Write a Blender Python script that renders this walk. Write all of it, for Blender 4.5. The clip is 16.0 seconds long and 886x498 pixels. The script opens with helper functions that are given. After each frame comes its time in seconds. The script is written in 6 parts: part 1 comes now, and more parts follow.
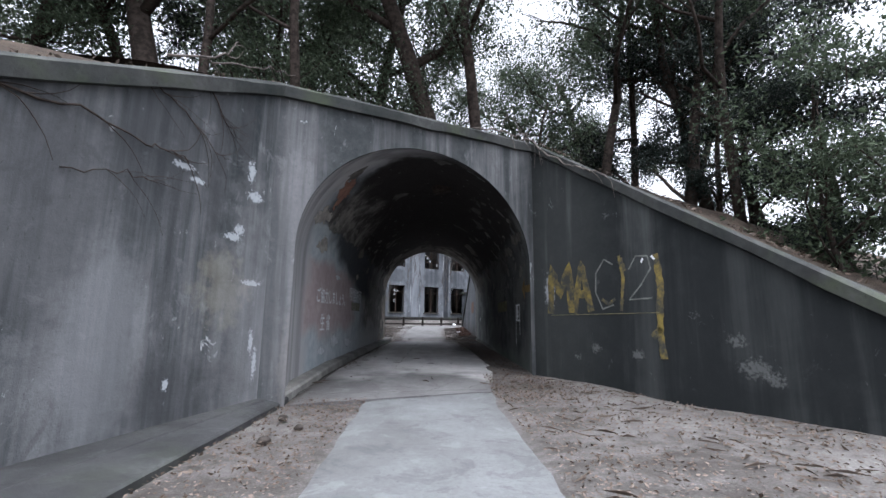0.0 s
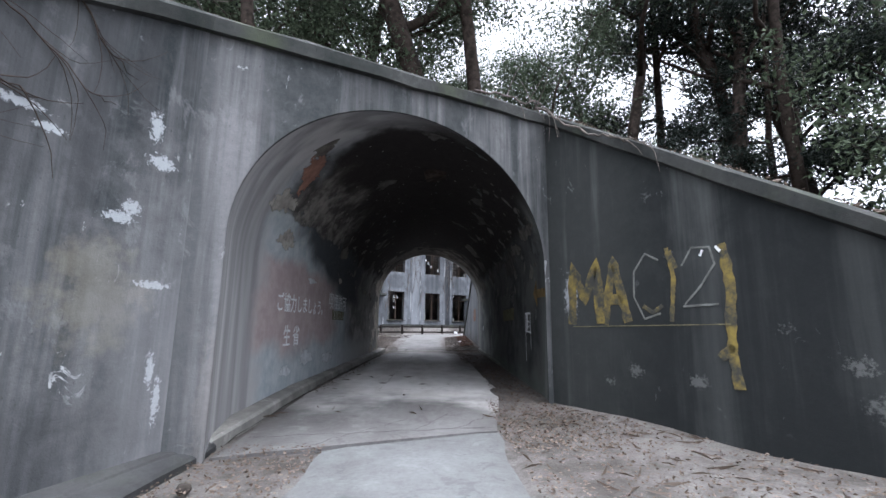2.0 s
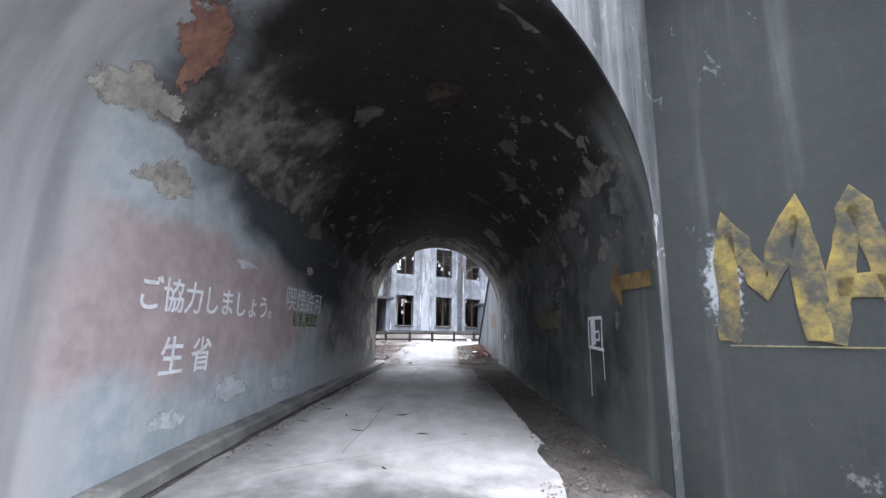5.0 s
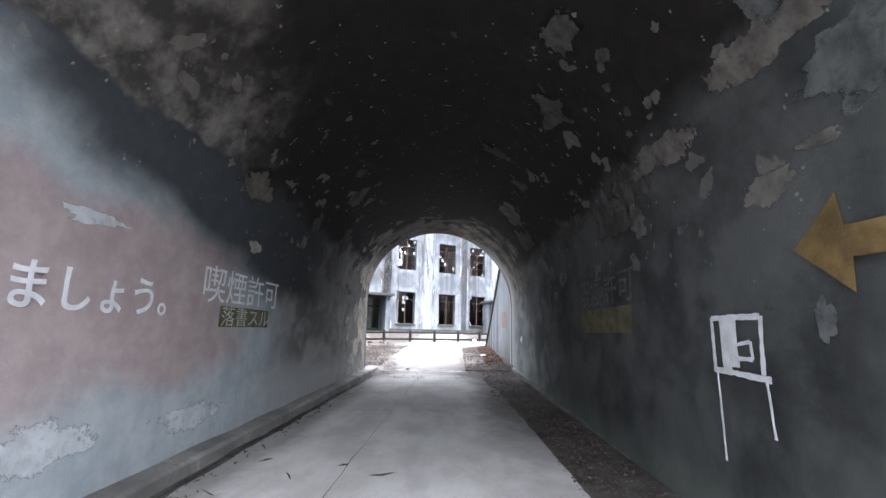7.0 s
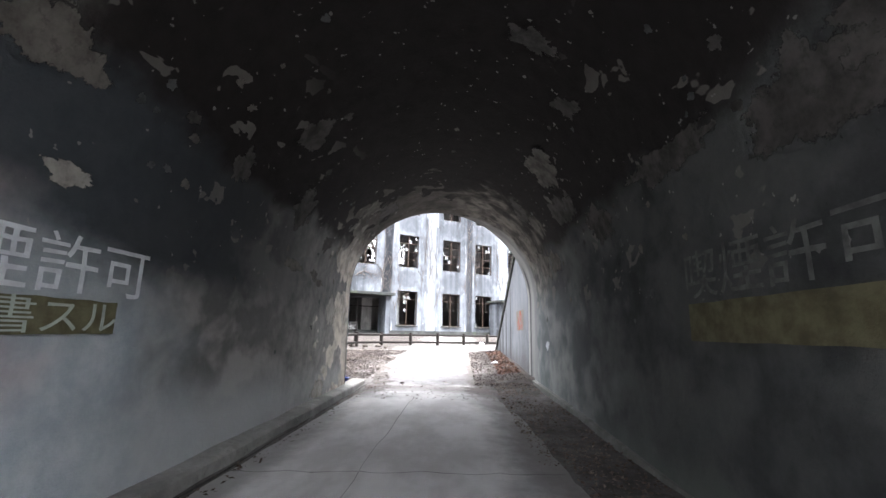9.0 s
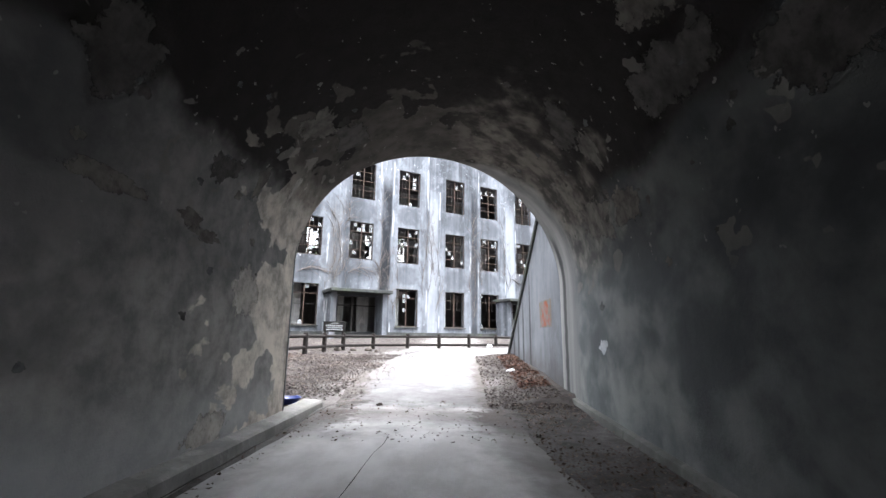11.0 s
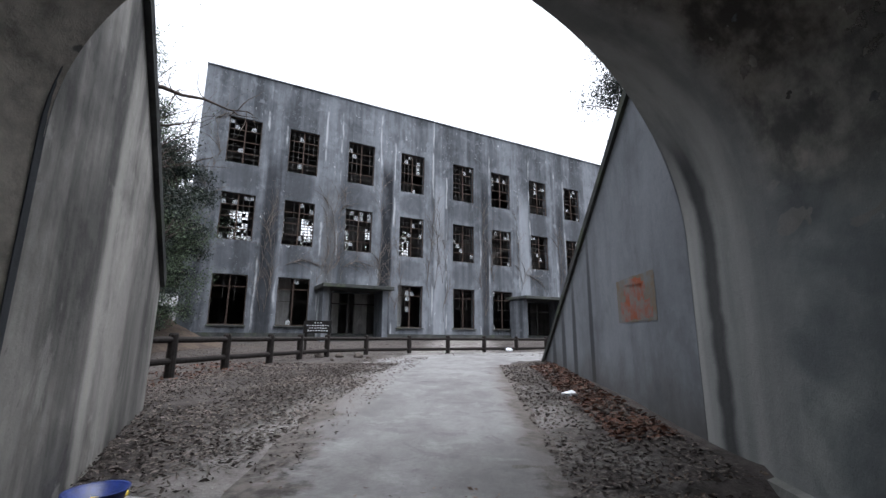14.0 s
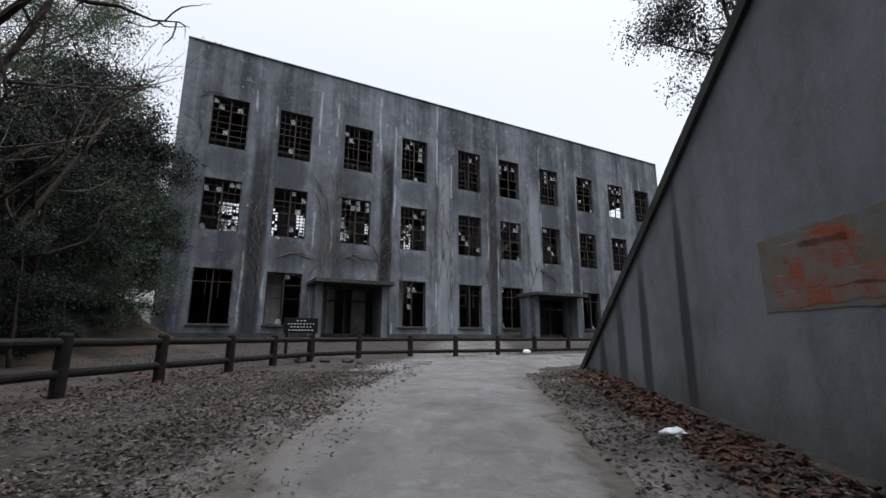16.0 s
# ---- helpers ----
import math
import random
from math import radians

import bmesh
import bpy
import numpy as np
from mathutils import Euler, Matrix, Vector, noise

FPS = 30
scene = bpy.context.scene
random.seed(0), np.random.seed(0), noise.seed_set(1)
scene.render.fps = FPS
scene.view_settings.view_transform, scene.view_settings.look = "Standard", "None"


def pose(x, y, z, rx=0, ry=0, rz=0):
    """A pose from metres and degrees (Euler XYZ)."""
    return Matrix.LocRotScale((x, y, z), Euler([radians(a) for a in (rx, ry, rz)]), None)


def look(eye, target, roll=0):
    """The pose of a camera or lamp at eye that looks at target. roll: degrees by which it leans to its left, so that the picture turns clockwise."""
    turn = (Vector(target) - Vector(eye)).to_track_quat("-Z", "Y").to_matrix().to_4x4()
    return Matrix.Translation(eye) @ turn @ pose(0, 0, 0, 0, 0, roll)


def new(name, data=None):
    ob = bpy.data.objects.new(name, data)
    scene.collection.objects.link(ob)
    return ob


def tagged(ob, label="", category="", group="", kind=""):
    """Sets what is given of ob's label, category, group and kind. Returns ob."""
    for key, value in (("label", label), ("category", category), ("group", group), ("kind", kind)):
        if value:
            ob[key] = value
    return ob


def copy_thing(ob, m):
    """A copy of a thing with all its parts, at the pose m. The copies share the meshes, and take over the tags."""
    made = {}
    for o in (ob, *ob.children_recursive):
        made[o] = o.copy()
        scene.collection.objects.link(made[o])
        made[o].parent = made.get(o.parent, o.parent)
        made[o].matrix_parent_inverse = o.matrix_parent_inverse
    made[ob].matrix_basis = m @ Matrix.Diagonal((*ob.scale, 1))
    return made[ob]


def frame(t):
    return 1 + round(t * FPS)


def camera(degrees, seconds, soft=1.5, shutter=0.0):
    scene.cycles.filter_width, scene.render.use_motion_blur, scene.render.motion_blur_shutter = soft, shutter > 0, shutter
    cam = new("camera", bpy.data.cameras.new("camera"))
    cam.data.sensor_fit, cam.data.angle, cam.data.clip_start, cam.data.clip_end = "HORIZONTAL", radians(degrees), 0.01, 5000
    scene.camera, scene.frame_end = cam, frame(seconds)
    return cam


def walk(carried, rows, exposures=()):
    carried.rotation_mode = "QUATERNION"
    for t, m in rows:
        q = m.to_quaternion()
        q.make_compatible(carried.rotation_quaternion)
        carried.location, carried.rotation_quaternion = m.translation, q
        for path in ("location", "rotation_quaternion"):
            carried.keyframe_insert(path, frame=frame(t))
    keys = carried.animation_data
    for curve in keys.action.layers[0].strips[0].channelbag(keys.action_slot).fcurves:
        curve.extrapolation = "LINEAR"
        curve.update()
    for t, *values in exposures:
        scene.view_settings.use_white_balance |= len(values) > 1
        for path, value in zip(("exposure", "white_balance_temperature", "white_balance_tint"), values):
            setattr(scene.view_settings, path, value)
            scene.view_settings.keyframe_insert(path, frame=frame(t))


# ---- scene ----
cam = camera(91.5, 16.0)
PATH = [
    (0, (-0.072, -0.666, 0.992), (-0.055, 1.307, 1.317), 0.8),
    (0.5, (-0.039, -0.371, 1.003), (-0.024, 1.602, 1.33), 0.7),
    (1, (-0.001, 0.026, 1.037), (0.007, 1.998, 1.371), 0.7),
    (1.5, (0.043, 0.474, 1.062), (0.05, 2.444, 1.407), 0.7),
    (2, (0.09, 0.93, 1.079), (0.095, 2.898, 1.434), 0.6),
    (2.5, (0.128, 1.409, 1.096), (0.118, 3.375, 1.462), 0.8),
    (3, (0.154, 1.903, 1.114), (0.145, 3.869, 1.482), 0.8),
    (3.5, (0.114, 2.409, 1.142), (0.096, 4.374, 1.512), 0.7),
    (4, (0.112, 2.934, 1.149), (0.074, 4.897, 1.529), 0.6),
    (6.5, (0.027, 5.689, 1.193), (-0.034, 7.652, 1.567), 1.3),
    (7, (0.009, 6.282, 1.223), (-0.056, 8.246, 1.594), 1.3),
    (7.5, (0.008, 6.912, 1.22), (-0.062, 8.875, 1.596), 1.2),
    (8, (0.013, 7.55, 1.237), (-0.068, 9.513, 1.613), 1.3),
    (8.5, (0.009, 8.179, 1.246), (-0.075, 10.141, 1.624), 1.2),
    (9, (-0.042, 8.795, 1.268), (-0.126, 10.758, 1.645), 1.2),
    (11.5, (-0.054, 12.727, 1.15), (-0.159, 14.685, 1.541), 0.6),
    (12, (-0.075, 13.377, 1.145), (-0.185, 15.335, 1.536), 0.6),
    (12.5, (-0.097, 14.008, 1.147), (-0.213, 15.965, 1.54), 0.5),
    (13, (-0.184, 14.611, 1.149), (-0.304, 16.568, 1.545), 0.5),
    (13.5, (-0.277, 15.206, 1.161), (-0.401, 17.163, 1.558), 0.5),
    (14, (-0.369, 15.807, 1.156), (-0.496, 17.762, 1.554), 0.4),
    (14.5, (-0.449, 16.401, 1.16), (-0.578, 18.357, 1.556), 0.4),
    (15, (-0.538, 17.03, 1.149), (-0.67, 18.986, 1.545), 0.4),
    (15.5, (-0.588, 17.658, 1.163), (-0.726, 19.613, 1.56), 0.3),
    (16, (-0.635, 18.304, 1.163), (-0.777, 20.259, 1.56), 0.2),
]
walk(cam, [(t, look(eye, target, roll)) for t, eye, target, roll in PATH],
     exposures=[(0.0, 1.78, 5900, 12), (2.0, 2.1, 5900, 12), (4.0, 2.82, 5900, 12), (6.5, 3.72, 5950, 12), (9.0, 3.92, 6250, 12), (11.5, 3.3, 6150, 11), (12.5, 2.84, 6150, 11), (13.5, 2.08, 6050, 11), (14.5, 1.55, 6000, 11), (16.0, 0.94, 6100, 11)])

# ---- light ----
world = bpy.data.worlds.new("overcast_sky")
scene.world = world
world.use_nodes = True
wn = world.node_tree
sky = wn.nodes.new("ShaderNodeTexSky")
sky.sky_type = "NISHITA"
sky.sun_disc = False
sky.sun_elevation, sky.sun_rotation = radians(83), radians(150)
sky.dust_density, sky.air_density, sky.ozone_density = 6.0, 1.0, 1.0
pale = wn.nodes.new("ShaderNodeHueSaturation")
pale.inputs["Saturation"].default_value = 0.12
wn.links.new(sky.outputs[0], pale.inputs["Color"])
wn.links.new(pale.outputs[0], wn.nodes["Background"].inputs[0])
wn.nodes["Background"].inputs[1].default_value = 0.15
sun = new("sun", bpy.data.lights.new("sun", "SUN"))
sun.data.energy, sun.data.angle, sun.data.color = 0.8, radians(60), (1.0, 0.98, 0.95)
sun.matrix_world = look((0, 0, 0), (0.0, 0.12, -0.99))


# ---- materials ----
class Nodes:
    """A short way to write a node material."""

    def __init__(self, name, rough=0.85):
        self.mat = bpy.data.materials.new(name)
        self.mat.use_nodes = True
        self.t = self.mat.node_tree
        self.bsdf = self.t.nodes["Principled BSDF"]
        self.bsdf.inputs["Roughness"].default_value = rough
        self.bsdf.inputs["Specular IOR Level"].default_value = 0.5 if rough < 0.75 else 0.15
        self.co = self.t.nodes.new("ShaderNodeTexCoord").outputs["Object"]

    def put(self, socket, value):
        if hasattr(value, "links"):
            self.t.links.new(value, socket)
        else:
            socket.default_value = (*value, 1) if isinstance(value, tuple) and len(value) == 3 and socket.type == "RGBA" else value

    def noise(self, scale, stretch=(1, 1, 1), detail=5, rough=0.6, warp=0.0, shift=(0, 0, 0)):
        m = self.t.nodes.new("ShaderNodeMapping")
        self.t.links.new(self.co, m.inputs[0])
        m.inputs["Scale"].default_value = stretch
        m.inputs["Location"].default_value = shift
        n = self.t.nodes.new("ShaderNodeTexNoise")
        self.t.links.new(m.outputs[0], n.inputs["Vector"])
        for key, v in (("Scale", scale), ("Detail", detail), ("Roughness", rough), ("Distortion", warp)):
            n.inputs[key].default_value = v
        return n.outputs["Fac"]

    def math(self, op, a, b=0.0, c=0.0):
        n = self.t.nodes.new("ShaderNodeMath")
        n.operation = op
        for s, v in zip(n.inputs, (a, b, c)):
            self.put(s, v)
        return n.outputs[0]

    def ramp(self, fac, lo, hi, a=0.0, b=1.0):
        n = self.t.nodes.new("ShaderNodeMapRange")
        n.interpolation_type = "SMOOTHSTEP"
        for s, v in zip(n.inputs, (fac, lo, hi, a, b)):
            self.put(s, v)
        return n.outputs[0]

    def mix(self, fac, a, b, mode="MIX"):
        n = self.t.nodes.new("ShaderNodeMix")
        n.data_type, n.blend_type = "RGBA", mode
        self.put(n.inputs[0], fac)
        self.put(n.inputs[6], a)
        self.put(n.inputs[7], b)
        return n.outputs[2]

    def xyz(self):
        n = self.t.nodes.new("ShaderNodeSeparateXYZ")
        self.t.links.new(self.co, n.inputs[0])
        return n.outputs

    def patch(self, centre, size, edge, seed=0.0, soft=0.12):
        """A blot with a ragged outline round a place; size is its half extent along x, y, z."""
        s = self.t.nodes.new("ShaderNodeVectorMath")
        s.operation = "SUBTRACT"
        self.t.links.new(self.co, s.inputs[0])
        s.inputs[1].default_value = centre
        d = self.t.nodes.new("ShaderNodeVectorMath")
        d.operation = "DIVIDE"
        self.t.links.new(s.outputs[0], d.inputs[0])
        d.inputs[1].default_value = size
        ln = self.t.nodes.new("ShaderNodeVectorMath")
        ln.operation = "LENGTH"
        self.t.links.new(d.outputs[0], ln.inputs[0])
        n = self.noise(1.6 / min(max(v, 0.05) for v in size), detail=6, rough=0.65, shift=(seed, seed * 0.7, -seed))
        r = self.math("ADD", ln.outputs["Value"], self.math("MULTIPLY", self.math("SUBTRACT", n, 0.5), edge * 11))
        return self.ramp(r, 1.0 - soft, 1.0 + soft, 1.0, 0.0)

    def done(self, colour, height=None, strength=0.3, distance=0.02):
        self.put(self.bsdf.inputs["Base Color"], colour)
        if height is not None:
            b = self.t.nodes.new("ShaderNodeBump")
            b.inputs["Strength"].default_value, b.inputs["Distance"].default_value = strength, distance
            self.t.links.new(height, b.inputs["Height"])
            self.t.links.new(b.outputs[0], self.bsdf.inputs["Normal"])
        return self.mat


def plain(name, colour, rough=0.7, vary=0.25, scale=6.0, metal=0.0, grain=60.0, island=0.0):
    m = Nodes(name, rough)
    m.bsdf.inputs["Metallic"].default_value = metal
    n = m.noise(scale)
    c = m.mix(m.ramp(n, 0.3, 0.7), tuple(v * (1 - vary) for v in colour), tuple(min(1, v * (1 + vary)) for v in colour))
    if island:
        g = m.t.nodes.new("ShaderNodeNewGeometry")
        c = m.mix(m.ramp(g.outputs["Random Per Island"], 0, 1, 0, island), c, tuple(v * 0.25 for v in colour))
    return m.done(c, m.noise(grain, detail=3), 0.25, 0.01)


def concrete(name, light=(0.36, 0.355, 0.35), dark=(0.075, 0.078, 0.082), streak=(2.4, 2.4, 0.13), lo=0.34, hi=0.66, flakes=0.0, moss=0.0, extra=None, rough=0.9, crisp=1.0, cloud=0.34, rugged=1.0):
    m = Nodes(name, rough)
    run = m.noise(1.0, streak, 6, 0.65, shift=(3.1, 1.7, 0))
    fine_run = m.noise(3.0, streak, 5, 0.6, shift=(9.1, 4.7, 0))
    blot = m.noise(0.75, detail=7, rough=0.62, warp=0.6)
    grain = m.noise(22, detail=7, rough=0.7)
    f = m.math("ADD", m.math("MULTIPLY", run, 0.76 * (1 - cloud)), m.math("ADD", m.math("MULTIPLY", blot, cloud), m.math("MULTIPLY", fine_run, 0.24 * (1 - cloud))))
    c = m.mix(m.ramp(f, lo, hi), dark, light)
    c = m.mix(m.ramp(m.noise(5, detail=6), 0.4, 0.75, 0, 0.35 * rugged), c, tuple(v * 0.62 for v in light))
    c = m.mix(m.ramp(grain, 0.35, 0.7, 0.0, 0.3 * rugged), c, tuple(v * 0.45 for v in light))
    peel = m.noise(2.1, (1, 1, 0.7), 10, 0.72, 0.5, (1.5, 6.5, 2.5))
    c = m.mix(m.ramp(peel, 0.53, 0.60, 0, 0.42 * crisp), c, tuple(v * 0.42 for v in light))
    c = m.mix(m.ramp(peel, 0.44, 0.36, 0, 0.34 * crisp), c, tuple(min(1, v * 1.3) for v in light))
    speck = m.noise(34, (1, 1, 0.5), 3, 0.6, 0, (3, 3, 9))
    c = m.mix(m.ramp(speck, 0.66, 0.72, 0, 0.5 * crisp), c, tuple(v * 0.2 for v in light))
    if moss:
        c = m.mix(m.ramp(m.noise(1.3, detail=6, shift=(7, 7, 2)), 0.5, 0.72, 0, moss), c, (0.07, 0.085, 0.05))
    if flakes:
        fl = m.math("MULTIPLY", m.ramp(m.noise(5.5, (1, 1, 0.6), 6, 0.7, 0.8, (5, 2, 8)), 0.63, 0.67), m.ramp(m.noise(0.9, shift=(2, 5, 1)), 0.45, 0.62))
        c = m.mix(m.math("MULTIPLY", fl, flakes), c, (0.62, 0.64, 0.66))
    if extra:
        c = extra(m, c)
    h = m.math("ADD", m.math("MULTIPLY", grain, 0.5), m.math("ADD", m.math("MULTIPLY", m.noise(90, detail=3), 0.25), m.noise(2.5, detail=6)))
    return m.done(c, h, 0.45 * rugged, 0.025)


def wall_left_extra(m, c):
    for i, (y, z, hy, hz, k) in enumerate(((3.3, 2.7, 0.45, 0.7, 0.6), (3.95, 2.9, 0.13, 1.1, 0.7), (2.5, 1.9, 0.5, 1.0, 0.6), (3.5, 1.2, 0.08, 1.0, 0.5), (4.3, 3.1, 0.09, 0.8, 0.55), (3.8, 0.25, 0.9, 0.3, 0.55))):
        c = m.mix(m.math("MULTIPLY", m.patch((-2.5, y, z), (1.2, hy, hz), 0.12, 20 + i * 1.7, 0.5), k), c, (0.05, 0.052, 0.056))
    c = m.mix(m.math("MULTIPLY", m.patch((-2.85, 3.0, 0.7), (0.9, 0.3, 0.9), 0.08, 1.0, 0.4), 0.32), c, (0.34, 0.345, 0.36))
    c = m.mix(m.math("MULTIPLY", m.patch((-2.35, 4.15, 1.3), (0.8, 0.3, 0.35), 0.3, 2.0, 0.5), 0.22), c, (0.36, 0.33, 0.24))
    for i, (y, z, hy, hz) in enumerate(((4.42, 2.75, 0.05, 0.11), (4.3, 2.0, 0.07, 0.05), (4.22, 1.9, 0.1, 0.04), (3.55, 2.5, 0.12, 0.03), (3.7, 2.4, 0.08, 0.03), (4.5, 2.45, 0.1, 0.06), (3.6, 0.35, 0.03, 0.05), (4.55, 1.4, 0.13, 0.03), (4.62, 0.7, 0.03, 0.12), (4.7, 0.45, 0.03, 0.16))):
        c = m.mix(m.math("MULTIPLY", m.patch((-2.4, y, z), (1.0, hy, hz), 0.35, i * 2.3, 0.25), 0.55), c, (0.62, 0.66, 0.70))
    c = m.mix(m.math("MULTIPLY", m.patch((-2.3, 4.6, 0.9), (0.8, 0.5, 1.5), 0.16, 3.0, 0.6), 0.3), c, (0.34, 0.34, 0.35))
    return c


def wall_arch_extra(m, c):
    c = m.mix(m.math("MULTIPLY", m.patch((-2.1, 4.9, 1.6), (0.6, 0.6, 2.4), 0.18, 5.0, 0.5), 0.2), c, (0.26, 0.26, 0.27))
    return m.mix(m.math("MULTIPLY", m.patch((-2.0, 5.0, 0.4), (0.1, 0.12, 0.6), 0.3, 6.0, 0.4), 0.12), c, (0.33, 0.28, 0.25))


def wall_right_extra(m, c):
    c = m.mix(m.math("MULTIPLY", m.patch((2.0, 6.7, 2.0), (0.8, 0.95, 2.6), 0.07, 9.0, 0.6), 0.16), c, (0.15, 0.157, 0.15))
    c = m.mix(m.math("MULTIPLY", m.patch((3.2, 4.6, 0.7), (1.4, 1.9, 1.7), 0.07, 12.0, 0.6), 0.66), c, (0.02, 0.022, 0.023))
    for i, (x, y, z, r) in enumerate(((3.3, 4.4, 0.8, 0.07), (3.42, 4.25, 0.5, 0.1), (3.5, 4.1, 0.4, 0.07), (3.05, 4.8, 1.1, 0.05), (2.3, 6.1, 0.6, 0.06), (2.7, 5.5, 0.55, 0.06), (2.1, 6.4, 0.45, 0.05))):
        c = m.mix(m.math("MULTIPLY", m.patch((x, y, z), (r * 2, r * 1.2, r), 0.4, i * 1.3, 0.4), 0.2), c, (0.36, 0.37, 0.36))
    return m.mix(m.math("MULTIPLY", m.patch((1.85, 6.9, 1.5), (0.15, 0.09, 0.28), 0.25, 2.0, 0.3), 0.5), c, (0.48, 0.5, 0.53))


def facade_extra(m, c):
    x, y, z = m.xyz()
    edge = m.math("MULTIPLY", m.math("SUBTRACT", m.noise(1.1, (1, 1, 0.22), 6, 0.65, 0, (4, 0, 7)), 0.5), 0.5)
    broken = m.noise(0.55, (1.6, 1, 0.5), 6, 0.6, 0.3, (1, 0, 3))
    dark, pale = (0.014, 0.015, 0.018), (0.30, 0.32, 0.35)
    for i, xx in enumerate((-1.0, 2.6, 6.5, 10.4, 14.8, 18.3, 22.2, 26.1, 29.9)):
        for zz, k in ((5.7, 0.5), (10.5, 0.62)):
            c = m.mix(m.math("MULTIPLY", m.patch((xx, 0.0, zz), (1.0, 2.0, 0.8), 0.06, i * 1.3 + zz, 0.25), k), c, (0.06, 0.064, 0.072))
    for xx, w, top, k, col in ((0.95, 0.55, 12.5, 0.75, dark), (4.55, 0.5, 11.0, 0.35, (0.10, 0.095, 0.09)), (8.5, 0.52, 13.6, 0.95, dark), (12.7, 0.55, 13.0, 0.55, pale), (16.7, 0.42, 14.0, 0.75, dark),
                               (20.6, 0.6, 13.0, 0.5, pale), (24.6, 0.5, 13.5, 0.65, dark), (28.7, 0.4, 13.5, 0.4, dark), (32.5, 0.5, 14.0, 0.55, dark)):
        d = m.math("ADD", m.math("ABSOLUTE", m.math("SUBTRACT", x, xx)), edge)
        b = m.math("MULTIPLY", m.ramp(d, w, w - 0.22), m.ramp(m.math("ADD", z, m.math("MULTIPLY", broken, 3.0)), top + 2.2, top))
        c = m.mix(m.math("MULTIPLY", b, m.ramp(broken, 0.34, 0.52, k * 0.65, k)), c, col)
        rim = m.ramp(m.math("ABSOLUTE", m.math("SUBTRACT", d, w + 0.02)), 0.09, 0.02, 0, 0.55)
        c = m.mix(m.math("MULTIPLY", rim, m.ramp(broken, 0.5, 0.58)), c, (0.46, 0.48, 0.5))
    return c


CONC_LEFT = concrete("stained_concrete_with_flaking_paint", light=(0.168, 0.171, 0.178), dark=(0.032, 0.038, 0.041), streak=(2.1, 2.1, 0.11), lo=0.42, hi=0.60, flakes=0.9, crisp=1.1, cloud=0.16, extra=wall_left_extra)
CONC_ARCH = concrete("weathered_portal_concrete", light=(0.19, 0.19, 0.196), dark=(0.042, 0.048, 0.05), lo=0.45, hi=0.62, cloud=0.2, flakes=0.5, extra=wall_arch_extra)
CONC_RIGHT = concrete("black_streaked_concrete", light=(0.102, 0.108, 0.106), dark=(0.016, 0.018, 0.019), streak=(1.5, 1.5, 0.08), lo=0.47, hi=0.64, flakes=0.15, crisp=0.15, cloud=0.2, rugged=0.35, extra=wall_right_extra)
def exit_extra(m, c):
    for i, (x, y, z, hy, hz) in enumerate(((1.56, 24.15, 0.9, 0.13, 1.3), (1.6, 23.1, 1.2, 0.10, 1.6), (1.54, 25.0, 0.7, 0.16, 1.0), (1.5, 25.9, 0.5, 0.2, 0.7), (-3.2, 19.0, 1.5, 0.1, 1.8), (-3.7, 19.9, 1.0, 0.12, 1.4))):
        c = m.mix(m.math("MULTIPLY", m.patch((x, y, z), (1.0, hy, hz), 0.05, i * 1.9, 0.35), 0.8), c, (0.025, 0.027, 0.03))
    x, y, z = m.xyz()
    foot = m.ramp(m.math("ADD", z, m.math("MULTIPLY", m.noise(1.6, detail=6, shift=(3, 3, 1)), 1.3)), 1.75, 0.8)
    return m.mix(m.math("MULTIPLY", foot, 0.65), c, (0.06, 0.054, 0.048))


CONC_EXIT = concrete("pale_rendered_concrete", light=(0.175, 0.185, 0.20), dark=(0.085, 0.092, 0.10), streak=(1.0, 1.0, 0.25), lo=0.34, hi=0.62, extra=exit_extra, crisp=0.5, rugged=0.6)
def exit_left_extra(m, c):
    c = m.mix(m.math("MULTIPLY", m.patch((-3.9, 20.2, 0.9), (1.2, 1.0, 1.9), 0.07, 4.0, 0.6), 0.6), c, (0.06, 0.058, 0.055))
    return m.mix(m.math("MULTIPLY", m.patch((-3.0, 18.7, 1.2), (0.6, 0.09, 2.2), 0.07, 7.0, 0.5), 0.5), c, (0.52, 0.50, 0.46))


CONC_EXIT_L = concrete("pale_buff_concrete", light=(0.43, 0.41, 0.38), dark=(0.085, 0.083, 0.08), streak=(1.2, 1.2, 0.2), lo=0.42, hi=0.60, crisp=0.9, rugged=0.7, extra=exit_left_extra)
CONC_CAP = concrete("coping_concrete", light=(0.082, 0.083, 0.081), dark=(0.02, 0.025, 0.024), streak=(1.4, 1.4, 1.4), moss=0.6)
CONC_FACADE = concrete("weathered_facade_concrete", light=(0.19, 0.203, 0.226), dark=(0.04, 0.044, 0.05), streak=(0.7, 0.7, 0.04), lo=0.40, hi=0.62, flakes=0.8, extra=facade_extra, crisp=1.0, cloud=0.24)
# brighter copy of the inner plaster; its colour replaces daylight missing indoors
CONC_INSIDE_LIT = concrete("inner_plaster_brightened", light=(0.60, 0.59, 0.57), dark=(0.24, 0.235, 0.225))
CONC_INSIDE = concrete("inner_plaster", light=(0.30, 0.295, 0.285), dark=(0.10, 0.10, 0.096))


